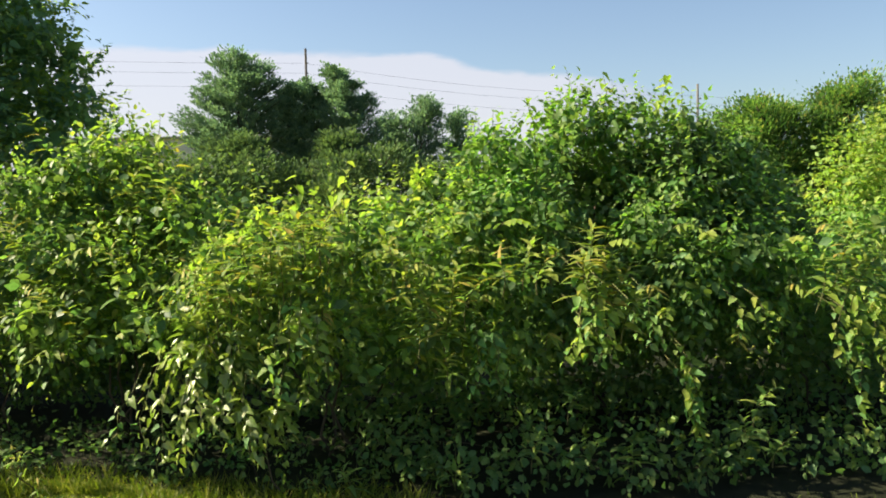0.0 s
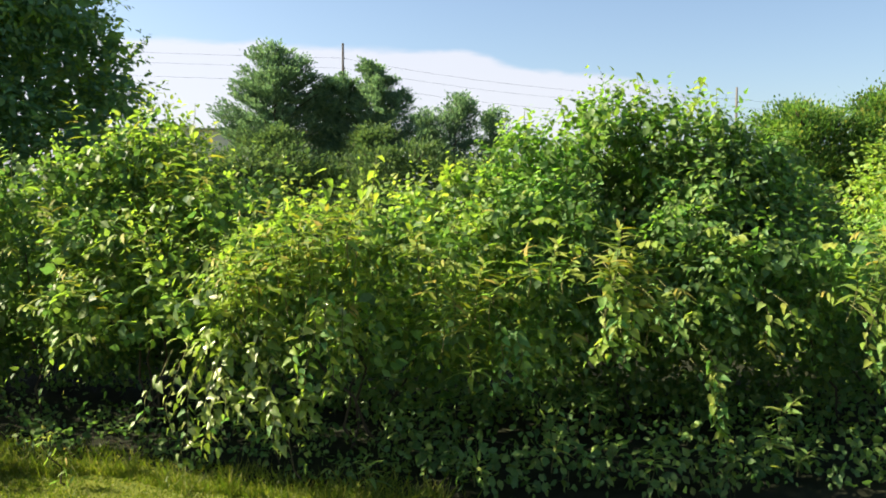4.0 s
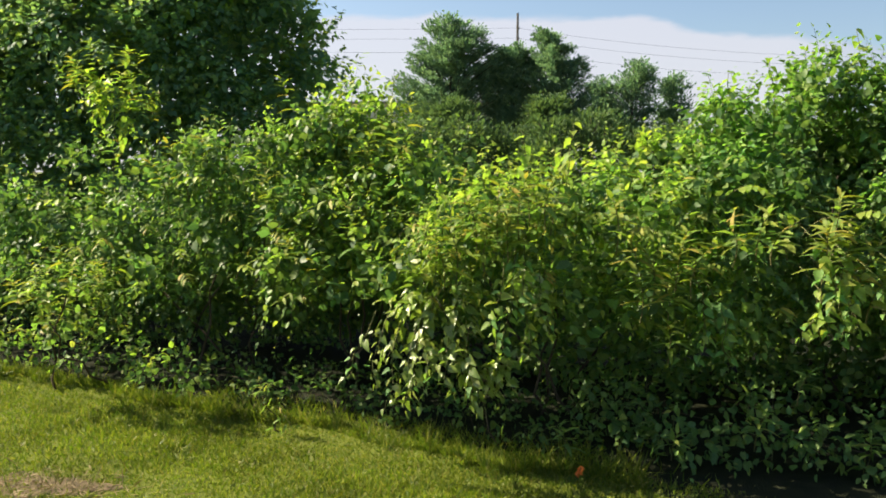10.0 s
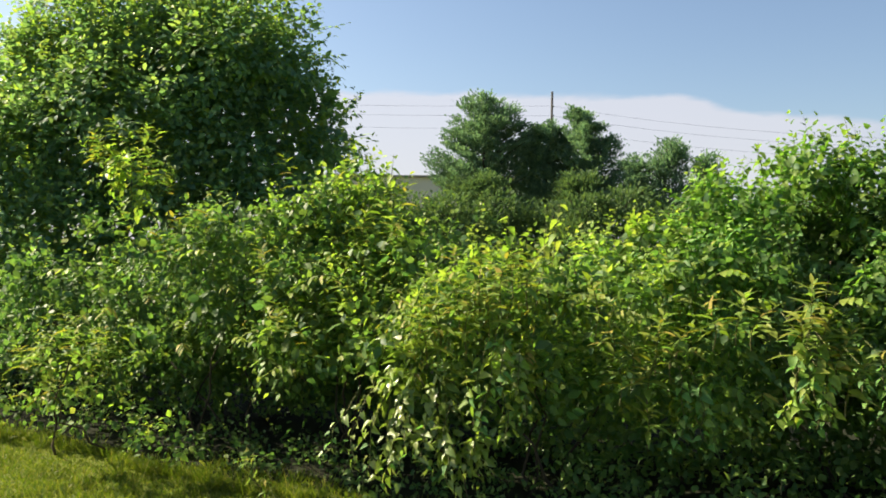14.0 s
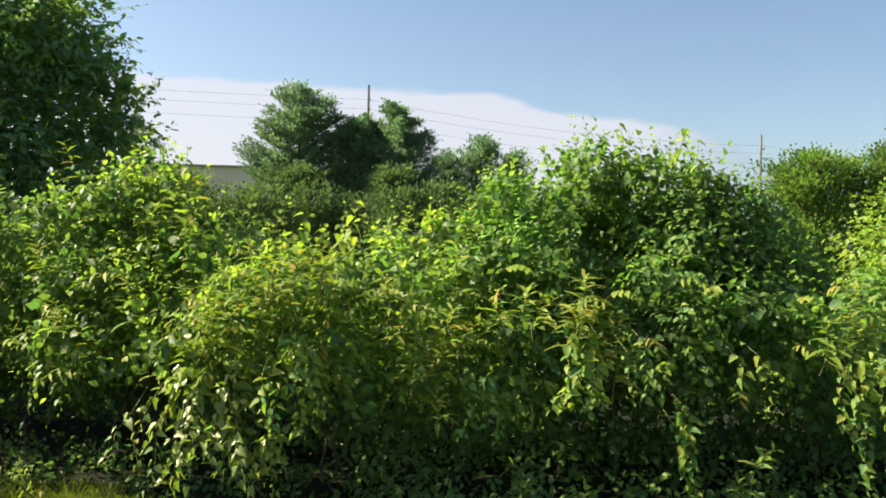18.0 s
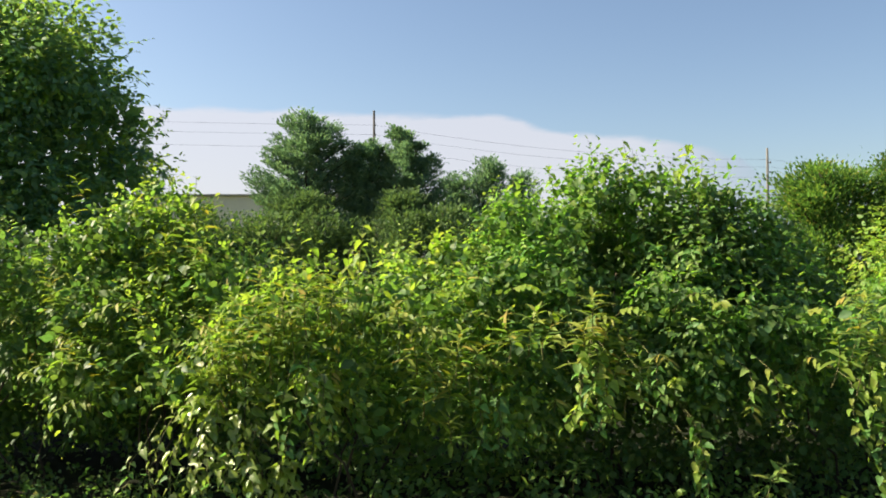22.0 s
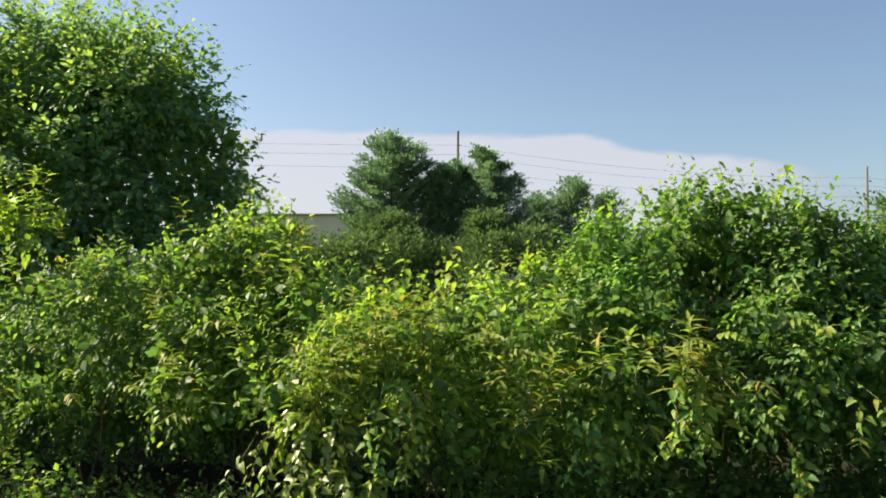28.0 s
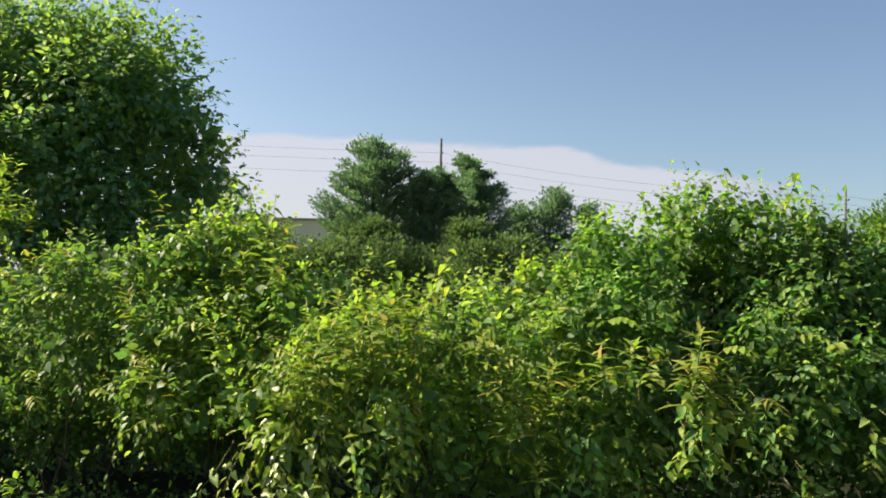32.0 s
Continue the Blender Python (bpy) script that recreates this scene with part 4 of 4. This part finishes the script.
    me = mesh_of("leaf", HEART[0][None] * 1.0, HEART[1], [M_YOUNG_ONE])
    for i in range(n):
        t = 0.5 + 0.5 * (i + 0.7) / n
        p = Vector((lean * t, 0, -0.25 + (h + 0.25) * t))
        a = i * 2.4 + x * 7
        ob = new("leaf", me)
        ob.parent = root
        s = 0.115 - 0.045 * t + 0.012 * math.sin(i * 3)
        ob.matrix_basis = Matrix.Translation(p) @ Euler((radians(-25 - 20 * math.sin(i)), 0, a)).to_matrix().to_4x4() @ Matrix.Scale(s, 4)


for q in ((-0.21, 4.5, 1.5, 1.78, -0.04, 5), (-0.02, 4.75, 1.6, 1.86, 0.05, 6), (-0.1, 4.6, 1.45, 1.72, 0.06, 5), (1.86, 5.4, 2.12, 2.46, -0.1, 8), (2.06, 5.4, 2.14, 2.44, 0.16, 8),
          (2.2, 5.2, 2.0, 2.34, 0.03, 7), (1.3, 5.4, 2.02, 2.30, -0.05, 5), (0.97, 5.4, 1.94, 2.22, 0.04, 5), (-1.2, 5.6, 1.95, 2.24, 0.03, 6), (-1.5, 5.6, 1.9, 2.16, -0.05, 6)):
    lone_shoot(*q)

def spray(i, x, y, z, away, reach):
    """An arching twig with paired leaves that stands clear of the mass."""
    g = np.random.default_rng(300 + i)
    root = tagged(new("spray"), label="arching leafy spray standing clear of the thicket", category="branch", group="leafy sprays")
    root.location = (x, y, z)
    a = np.array([math.sin(away), -0.75, 0.0])
    pts = [a * reach * t + UP * reach * (0.75 * t - 0.75 * t * t) for t in np.linspace(-0.3, 1, 8)]
    part("stalk", tubes("stalk", [[(*p, 0.0028 * (1.1 - k / 8)) for k, p in enumerate(pts)]], M_TWIG, 4), root)
    me = (SPRAY_OVAL, SPRAY_LANCE)[i % 2]
    for k in range(9):
        t = 0.15 + 0.85 * k / 8
        p = Vector(a * reach * t + UP * reach * (0.75 * t - 0.75 * t * t))
        side = unit(np.cross(a, UP)) * (1 if k % 2 else -1)
        X, Yv, Z = axes_of((side * 0.9 + unit(a) * 0.7 - UP * 0.35 + g.normal(0, 0.15, 3))[None], (UP * 0.8 + SUNV * 0.5 + g.normal(0, 0.2, 3))[None])
        s = g.uniform(0.055, 0.085) * (1.15 - 0.4 * t)
        m3 = Matrix((X[0] * s, Yv[0] * s, Z[0] * s)).transposed().to_4x4()
        m3.translation = p
        ob = new("leaf", me)
        ob.parent = root
        ob.matrix_basis = m3


SPRAY_OVAL = mesh_of("leaf", OVAL[0][None] * 1.0, OVAL[1], [M_YOUNG_ONE])
SPRAY_LANCE = mesh_of("leaf", LANCE[0][None] * 1.25, LANCE[1], [M_NARROW_ONE])
sg = np.random.default_rng(41)
for i in range(46):
    x = -3.6 + 6.8 * (i + sg.random()) / 46
    z = sg.uniform(0.75, 1.5)
    y = float(np.interp(x, [-3.6, -2.4, -1.5, -0.6, 0.4, 1.2, 3.2], [5.35, 5.1, 4.8, 4.42, 4.45, 4.5, 4.6])) + 0.28 * max(0, z - 1.0)
    spray(i, x, y, z, sg.uniform(-0.9, 0.9), sg.uniform(0.16, 0.3))

M_ORANGE = plain_material("orange_plastic", (0.75, 0.16, 0.03), (0.9, 0.28, 0.06), 20, rough=0.5)
root = tagged(new("marker_flag"), label="small crumpled orange marker flag in the grass", category="flag")
root.location = (0.07, 4.12, -0.012)
root.scale = (0.75, 0.75, 0.75)
part("wire_stake", tubes("wire_stake", [[(0, 0, -0.03, 0.0015), (0.003, 0, 0.1, 0.0015)]], M_TWIG, 5), root)
bm = bmesh.new()
bmesh.ops.create_grid(bm, x_segments=6, y_segments=4, size=0.5)
for v in bm.verts:
    x, y = v.co.x, v.co.y
    v.co = Vector((0.05 * x + 0.01 * math.sin(7 * y), 0.012 * math.sin(9 * x + 2) + 0.01 * y, 0.07 + 0.06 * y + 0.012 * math.sin(6 * x)))
me = bpy.data.meshes.new("flag")
bm.to_mesh(me)
me.materials.append(M_ORANGE)
sol = part("flag", me, root).modifiers.new("thick", "SOLIDIFY")
sol.thickness = 0.0008

# ---- behind the thicket ----
B = dict(tufts=3.0, tuft_size=(0.2, 0.38), density=25, pick=0, inner=4.0)
bush("sunlit yellow-green bush behind the thicket", "bush", "bush", [(4.4, 7.6, 0.55, 0.60, 0.65, 0.60), (5.1, 7.9, 0.88, 0.70, 0.75, 0.75), (5.9, 8.1, 1.3, 0.8, 0.85, 0.85), (6.9, 8.3, 1.55, 0.9, 0.9, 0.95)], **dict(B, density=34), size=0.07, length=0.25, gap=0.04,
     shape=OVAL, mats=[M_YOUNG, M_YOUNG, M_VINE], singles=[M_YOUNG_ONE, M_YOUNG_ONE, M_VINE_ONE])
bush("low brush in the dip behind the thicket", "brush", "bush", [(-1.5, 9.5, 0.8, 1.4, 0.8, 0.9), (1.0, 9.5, 0.6, 1.6, 0.8, 0.7), (3.0, 10.0, 0.6, 1.6, 0.8, 0.9)], **dict(B, density=11), **V, size=0.08, length=0.25, gap=0.05)
TREE = [(-4.7, 9.4, 2.95, 1.35, 1.3, 1.25), (-5.4, 9.4, 3.2, 1.0, 1.1, 1.0), (-3.72, 9.2, 2.75, 0.62, 1.0, 1.1), (-3.62, 9.2, 3.2, 0.4, 0.6, 0.5), (-5.9, 9.4, 2.65, 0.95, 1.2, 1.0), (-4.4, 9.1, 1.5, 1.95, 1.1, 1.0),
        (-6.2, 8.8, 1.5, 1.4, 1.0, 1.1), (-2.95, 9.0, 2.3, 0.35, 0.5, 0.45), (-5.0, 9.6, 3.6, 1.15, 1.1, 0.72), (-5.9, 9.6, 3.5, 0.6, 0.9, 0.65), (-3.95, 9.3, 3.55, 0.5, 0.8, 0.5)]
TREE += [(-7.05, 9.2, 2.35, 0.5, 0.6, 0.6), (-7.1, 9.0, 1.6, 0.55, 0.6, 0.7), (-5.6, 9.5, 4.25, 0.18, 0.2, 0.45), (-4.9, 9.5, 4.3, 0.2, 0.2, 0.45), (-4.25, 9.4, 4.1, 0.16, 0.2, 0.42), (-3.7, 9.3, 3.95, 0.15, 0.2, 0.4), (-3.25, 9.2, 3.65, 0.16, 0.2, 0.35), (-2.9, 9.1, 3.3, 0.2, 0.2, 0.18), (-2.75, 9.0, 2.85, 0.28, 0.2, 0.1)]
bush("broad young tree with dense dark leaves and upright shoots", "tree", "tree", TREE, OVAL, [M_TREE, M_YOUNG, M_TREE], [M_TREE, M_YOUNG, M_TREE], tufts=1.5, tuft_size=(0.28, 0.58), density=20, pick=0, size=0.092,
     length=0.46, gap=0.045, spread=0.55, rise=0.9, hang=0.1, young=0.05, leaders=5, leader_len=1.3, leader_low=0.0, leader_rise=2.4, leader_gap=0.9, inner=2.0, inner_size=(1.5, 2.4), plumes=4.5, plume=(0.45, 0.12), plume_mats=[M_TREE, M_TREE, M_YOUNG], base=(-4.8, 9.4, 0),
     mounds=[(-3.35, 9.2, 3.62, 0.2, 0.7), (-3.75, 9.2, 3.95, 0.2, 0.8), (-4.75, 9.2, 4.22, 0.24, 0.8), (-3.02, 9.1, 3.3, 0.22, 0.5), (-2.85, 9.0, 2.85, 0.2, 0.3), (-4.3, 9.2, 4.1, 0.26, 0.8), (-2.55, 8.9, 2.62, 0.12, 0.3), (-5.3, 9.1, 4.1, 0.35, 0.9), (-6.0, 8.8, 3.5, 0.4, 0.9), (-4.9, 8.4, 3.7, 0.35, 0.8), (-4.1, 8.3, 3.3, 0.25, 0.7)])

bush("leafy tree beside the broad tree, lit at its top", "tree", "tree", [(-8.4, 9.4, 2.5, 0.8, 0.9, 0.9), (-9.3, 9.2, 2.2, 1.0, 1.0, 1.2), (-8.3, 9.0, 1.3, 1.1, 1.0, 1.0)], CLUMP, [M_TREE, M_YOUNG, M_TREE], [M_TREE, M_YOUNG, M_TREE], tufts=2.2, tuft_size=(0.22, 0.4),
     density=17, pick=0, size=0.115, length=0.46, gap=0.05, spread=0.55, rise=0.9, hang=0.1, young=0.1, inner=2.0, inner_size=(1.5, 2.4), base=(-8.6, 9.4, 0), leaders=0)

# ---- far trees, poles, building ----
FAR_LEAF = (np.array([(0, 0, 0), (-0.3, 0.5, 0.08), (0.3, 0.5, 0.08), (0, 1, -0.06)]), [(0, 2, 3, 1)])


def far_tree(label, outline, base, deep, limbs, seed, trunk_r, leaf=0.17, fill=70, mat=None, group="far trees", puff=0.34):
    """A tree whose limbs reach out to a crown given as (height, from x, to x) from the top down, with leaves massed along each limb."""
    g = np.random.default_rng(seed)
    root = tagged(new("far_tree"), label=label, category="tree", group=group)
    root.location = base
    o = np.array(base, float)
    hs, xl, xr = [np.array([q[k] for q in outline][::-1]) for k in range(3)]
    ends = []
    while len(ends) < limbs:
        z = g.uniform(hs[0], hs[-1])
        a, b = np.interp(z, hs, xl), np.interp(z, hs, xr)
        if g.random() > (b - a + 0.25 * (xr - xl).max()) / (1.25 * (xr - xl).max()):
            continue
        u = g.beta(0.8, 0.8)
        ends.append((a + (b - a) * u, base[1] + g.uniform(-1, 1) * deep * math.sqrt(max(0.05, 1 - (2 * u - 1) ** 2)), z))
    ends = np.array(ends)
    away = np.hypot(ends[:, 0] - o[0], ends[:, 1] - o[1])
    start = np.stack([np.full(limbs, o[0]), np.full(limbs, o[1]), np.maximum(hs[0] * 0.6, ends[:, 2] - 0.35 * away - 0.5)], 1)
    m = limbs * fill
    k = np.repeat(np.arange(limbs), fill)
    t = 0.3 + 0.7 * g.random(m) ** 0.7
    way = (ends - start)[k]
    size = puff * (0.55 + 0.6 * np.sin(np.clip(t, 0, 1) * 2.6)) * g.uniform(0.7, 1.2, limbs)[k]
    off = g.normal(0, 0.5, (m, 3)) * size[:, None] * np.array((1.25, 1.25, 0.5))
    off[:, 2] += 0.35 * np.hypot(off[:, 0], off[:, 1])
    p = start[k] + way * t[:, None] + off
    tip = unit(way * 0.6 + unit(off) * 0.7 + UP * 0.35)
    v = placed(FAR_LEAF, p - o, tip, UP + SUNV * 0.3 + g.normal(0, 0.45, (m, 3)), leaf * g.uniform(0.6, 1.3, m))
    part("crown", mesh_of("crown", v, FAR_LEAF[1], [mat or M_FAR], smooth=False), root, kind="stuff")
    part("trunk", tubes("trunk", [[(x - o[0], y - o[1], z - o[2], r) for x, y, z, r in wander(base, (base[0], base[1], hs[-1] - 0.4), trunk_r, trunk_r * 0.2, 0.4, 8, 3)]], M_BARK, 8), root)
    for i in range(0, limbs, max(1, limbs // 24)):
        part("limb", tubes("limb", [[(x - o[0], y - o[1], z - o[2], r) for x, y, z, r in wander(start[i], ends[i], trunk_r * 0.3, 0.015, 0.3, 6, i)]], M_BARK), root)
    return root


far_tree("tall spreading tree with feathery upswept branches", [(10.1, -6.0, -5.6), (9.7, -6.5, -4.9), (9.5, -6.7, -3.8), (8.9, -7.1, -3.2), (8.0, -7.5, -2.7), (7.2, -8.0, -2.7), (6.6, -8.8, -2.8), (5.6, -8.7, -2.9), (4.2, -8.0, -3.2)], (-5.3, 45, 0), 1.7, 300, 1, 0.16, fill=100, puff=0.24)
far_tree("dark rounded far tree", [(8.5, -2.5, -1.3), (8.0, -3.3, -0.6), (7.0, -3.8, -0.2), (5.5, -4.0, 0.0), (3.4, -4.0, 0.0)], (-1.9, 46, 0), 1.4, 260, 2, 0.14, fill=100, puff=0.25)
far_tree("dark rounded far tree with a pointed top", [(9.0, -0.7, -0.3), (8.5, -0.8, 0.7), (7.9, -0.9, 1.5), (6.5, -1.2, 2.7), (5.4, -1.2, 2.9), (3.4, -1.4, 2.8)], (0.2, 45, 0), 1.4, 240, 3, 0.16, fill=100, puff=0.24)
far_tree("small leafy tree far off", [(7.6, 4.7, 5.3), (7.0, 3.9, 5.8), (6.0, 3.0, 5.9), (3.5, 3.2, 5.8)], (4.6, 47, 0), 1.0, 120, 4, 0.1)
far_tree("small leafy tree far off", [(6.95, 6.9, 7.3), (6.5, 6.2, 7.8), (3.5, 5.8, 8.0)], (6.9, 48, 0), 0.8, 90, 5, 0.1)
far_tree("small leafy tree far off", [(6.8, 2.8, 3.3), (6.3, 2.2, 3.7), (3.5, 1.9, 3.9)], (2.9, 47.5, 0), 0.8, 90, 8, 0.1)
far_tree("bushy young tree below the far trees", [(5.3, -0.5, 0.3), (5.0, -0.9, 0.8), (4.2, -1.4, 1.1), (2.0, -1.4, 1.1)], (-0.1, 40, 0), 0.7, 70, 6, 0.08, mat=M_SCRUB)
far_tree("bushy young tree below the far trees", [(5.1, -6.3, -4.1), (4.5, -6.9, -3.2), (2.0, -6.9, -2.8)], (-4.9, 40, 0), 0.8, 90, 7, 0.08, mat=M_SCRUB)
for i, x in enumerate(np.linspace(-12, 14, 14)):
    h = (4.1 if x < -7.5 else 3.9 if x < 4 else 3.6) + 0.25 * math.sin(i * 2.1)
    far_tree("dark low scrub at the far edge of the field", [(h, x - 0.7, x + 0.7), (h - 0.5, x - 1.5, x + 1.5), (0.4, x - 1.8, x + 1.8)], (float(x), 38.0 + math.sin(i * 1.7), 0), 0.8, 70, 20 + i, 0.06, leaf=0.2, fill=50, mat=M_SCRUB, puff=0.5)
W_ = dict(mat=M_WOOD, group="woodland trees", leaf=0.095, puff=0.42)
far_tree("dense green tree on the rise", [(3.98, 10.3, 11.1), (3.85, 9.9, 11.8), (3.5, 9.5, 12.2), (2.2, 9.2, 12.4), (0.6, 9.4, 12.2)], (10.9, 20, 0), 1.0, 80, 50, 0.1, fill=430, **W_)
far_tree("tree with a leaning sunlit branch above the others", [(4.45, 12.8, 13.3), (4.2, 12.5, 13.5), (3.8, 12.1, 13.3), (3.2, 11.7, 13.4), (2.0, 11.6, 13.6), (0.6, 11.8, 13.6)], (12.5, 19.6, 0), 0.8, 70, 51, 0.1, fill=430, **W_)
far_tree("dense green tree on the rise", [(4.25, 14.2, 15.2), (3.9, 13.8, 16.4), (3.0, 13.3, 17.0), (0.6, 13.4, 17.0)], (15.0, 20.4, 0), 1.0, 80, 52, 0.1, fill=400, **W_)
far_tree("dense green tree on the rise", [(4.6, 17.5, 18.6), (4.0, 16.7, 19.6), (0.6, 16.6, 19.8)], (18.2, 20.4, 0), 1.0, 70, 53, 0.1, fill=200, **W_)

M_POLE = plain_material("weathered_pole", (0.04, 0.038, 0.036), (0.085, 0.078, 0.07), 8, stretch=(1, 1, 0.1))
M_PALE_POLE = plain_material("pale_pole", (0.11, 0.108, 0.104), (0.16, 0.155, 0.148), 8, stretch=(1, 1, 0.1))
M_WIRE = plain_material("wire", (0.05, 0.05, 0.05), (0.08, 0.08, 0.08), 3, rough=0.5)
M_WALL = plain_material("tan_wall", (0.54, 0.50, 0.44), (0.62, 0.57, 0.50), 0.6)
M_ROOF = plain_material("roof_edge", (0.22, 0.21, 0.20), (0.30, 0.29, 0.27), 0.8)


def box(name, a, b, mat, bev=0.0):
    bm = bmesh.new()
    bmesh.ops.create_cube(bm, size=1)
    for v in bm.verts:
        v.co = Vector([(a[i] + b[i]) / 2 + v.co[i] * (b[i] - a[i]) for i in range(3)])
    if bev:
        bmesh.ops.bevel(bm, geom=bm.edges[:], offset=bev, segments=1, affect="EDGES")
    me = bpy.data.meshes.new(name)
    bm.to_mesh(me)
    me.materials.append(mat)
    return me


POLES = [(-2.3, 60.0, 12.9, M_POLE, "dark weathered wooden utility pole carrying wires"), (27.0, 60.0, 10.2, M_PALE_POLE, "pale sunlit utility pole carrying wires")]
for x, y, h, mat, label in POLES:
    root = tagged(new("utility_pole"), label=label, category="utility pole", group="utility poles")
    root.location = (x, y, 0)
    part("shaft", tubes("shaft", [[(0, 0, -0.3, 0.14), (0, 0, h * 0.5, 0.11), (0, 0, h, 0.08)]], mat, 10), root)
    for k, dz in enumerate((1.1, 1.8, 2.75)):
        part("insulator", tubes("insulator", [[(0.1, -0.12, h - dz, 0.05), (0.1, -0.3, h - dz, 0.07), (0.1, -0.36, h - dz, 0.03)]], M_WIRE, 8), root)
for k, dz in enumerate((1.1, 1.8, 2.75)):
    pts = []
    ends = [(-60.0, 60.0, 15.4 - dz), (-2.3, 59.7, 12.9 - dz), (27.0, 59.7, 10.2 - dz * 0.8), (80.0, 60.0, 8.5 - dz * 0.7)]
    for a, b in zip(ends[:-1], ends[1:]):
        for i in range(16):
            t = i / 16
            pts.append((a[0] + (b[0] - a[0]) * t, a[1] + (b[1] - a[1]) * t, a[2] + (b[2] - a[2]) * t - 4 * t * (1 - t) * (0.010 if b[0] < 0 else 0.022) * (b[0] - a[0]), 0.0065))
    pts.append((*ends[-1], 0.0065))
    tagged(new("power_line", tubes("power_line", [pts], M_WIRE, 4)), label="dark overhead wire between the poles", category="power line", group="wires")

root = tagged(new("building"), label="long low tan building behind the trees", category="building")
root.location = (-10, 66, 0)
part("wall", box("wall", (-14, 0, -0.2), (12, 10, 7.1), M_WALL), root)
part("roof", box("roof", (-14.2, -0.25, 7.103), (12.2, 10.2, 7.28), M_ROOF, 0.03), root, "flat roof with a dark edge")

# ---- cloud bank ----
m, nt, b = material("cloud")
out = nt.nodes["Material Output"]
tc = nt.nodes.new("ShaderNodeTexCoord")
sep = nt.nodes.new("ShaderNodeSeparateXYZ")
nt.links.new(tc.outputs["Object"], sep.inputs[0])
nz = node(nt, "ShaderNodeTexNoise", Scale=0.006, Detail=6.0, Roughness=0.5)
mp = nt.nodes.new("ShaderNodeMapping")
mp.inputs["Scale"].default_value = (1, 1, 2.5)
nt.links.new(tc.outputs["Object"], mp.inputs["Vector"])
nt.links.new(mp.outputs[0], nz.inputs["Vector"])
# the bank's upper edge falls towards +x
across = nt.nodes.new("ShaderNodeMapRange")
for k, v in zip(("From Min", "From Max", "To Min", "To Max"), (-900, 1300, 0, 1)):
    across.inputs[k].default_value = v
nt.links.new(sep.outputs["X"], across.inputs["Value"])
edge = ramp(nt, across.outputs[0], [((x + 900) / 2200, (z / 800,) * 3) for x, z in ((-850, 520), (-400, 530), (0, 522), (290, 516), (385, 494), (480, 460), (570, 438), (750, 426), (925, 404), (1060, 345), (1150, 260))])
xs = nt.nodes.new("ShaderNodeMath")
xs.operation = "MULTIPLY"
xs.inputs[1].default_value = 800
nt.links.new(edge, xs.inputs[0])
nm = nt.nodes.new("ShaderNodeMapRange")
for k, v in zip(("From Min", "From Max", "To Min", "To Max"), (0.3, 0.7, -14, 14)):
    nm.inputs[k].default_value = v
nt.links.new(nz.outputs["Fac"], nm.inputs["Value"])
add = nt.nodes.new("ShaderNodeMath")
add.operation = "ADD"
nt.links.new(xs.outputs[0], add.inputs[0])
nt.links.new(nm.outputs[0], add.inputs[1])
dif = nt.nodes.new("ShaderNodeMath")
dif.operation = "SUBTRACT"
nt.links.new(add.outputs[0], dif.inputs[0])
nt.links.new(sep.outputs["Z"], dif.inputs[1])
al = nt.nodes.new("ShaderNodeMapRange")
al.interpolation_type = "SMOOTHSTEP"
for k, v in zip(("From Min", "From Max", "To Min", "To Max"), (-6, 26, 0, 0.75)):
    al.inputs[k].default_value = v
nt.links.new(dif.outputs[0], al.inputs["Value"])
em = nt.nodes.new("ShaderNodeEmission")
tp = nt.nodes.new("ShaderNodeBsdfTransparent")
mx = nt.nodes.new("ShaderNodeMixShader")
fade = nt.nodes.new("ShaderNodeMapRange")
fade.interpolation_type = "SMOOTHSTEP"
for k, v in zip(("From Min", "From Max", "To Min", "To Max"), (700, 1500, 1, 0.3)):
    fade.inputs[k].default_value = v
nt.links.new(sep.outputs["X"], fade.inputs["Value"])
haze = nt.nodes.new("ShaderNodeMix")
haze.data_type = "RGBA"
haze.inputs["A"].default_value = (0.42, 0.415, 0.45, 1)
haze.inputs["B"].default_value = (0.17, 0.225, 0.31, 1)
thinner = nt.nodes.new("ShaderNodeMapRange")
thinner.interpolation_type = "SMOOTHSTEP"
for k, v in zip(("From Min", "From Max", "To Min", "To Max"), (700, 1350, 0, 1)):
    thinner.inputs[k].default_value = v
nt.links.new(sep.outputs["X"], thinner.inputs["Value"])
nt.links.new(thinner.outputs[0], haze.inputs["Factor"])
nt.links.new(haze.outputs["Result"], em.inputs[0])
both = nt.nodes.new("ShaderNodeMath")
both.operation = "MULTIPLY"
nt.links.new(al.outputs[0], both.inputs[0])
nt.links.new(fade.outputs[0], both.inputs[1])
nt.links.new(both.outputs[0], mx.inputs[0])
nt.links.new(tp.outputs[0], mx.inputs[1])
nt.links.new(em.outputs[0], mx.inputs[2])
nt.links.new(mx.outputs[0], out.inputs["Surface"])
vs, fs = [], []
for i in range(49):
    a = radians(-75 + 150 * i / 48)
    for z in (-40, 800):
        vs.append((2800 * math.sin(a), 2800 * math.cos(a), z))
    if i:
        fs.append((2 * i - 2, 2 * i, 2 * i + 1, 2 * i - 1))
me = bpy.data.meshes.new("cloud_bank")
me.from_pydata(vs, [], fs)
me.materials.append(m)
cb = tagged(new("cloud_bank", me), label="pale cloud bank low over the horizon", category="cloud", kind="structure")
cb.visible_shadow = False
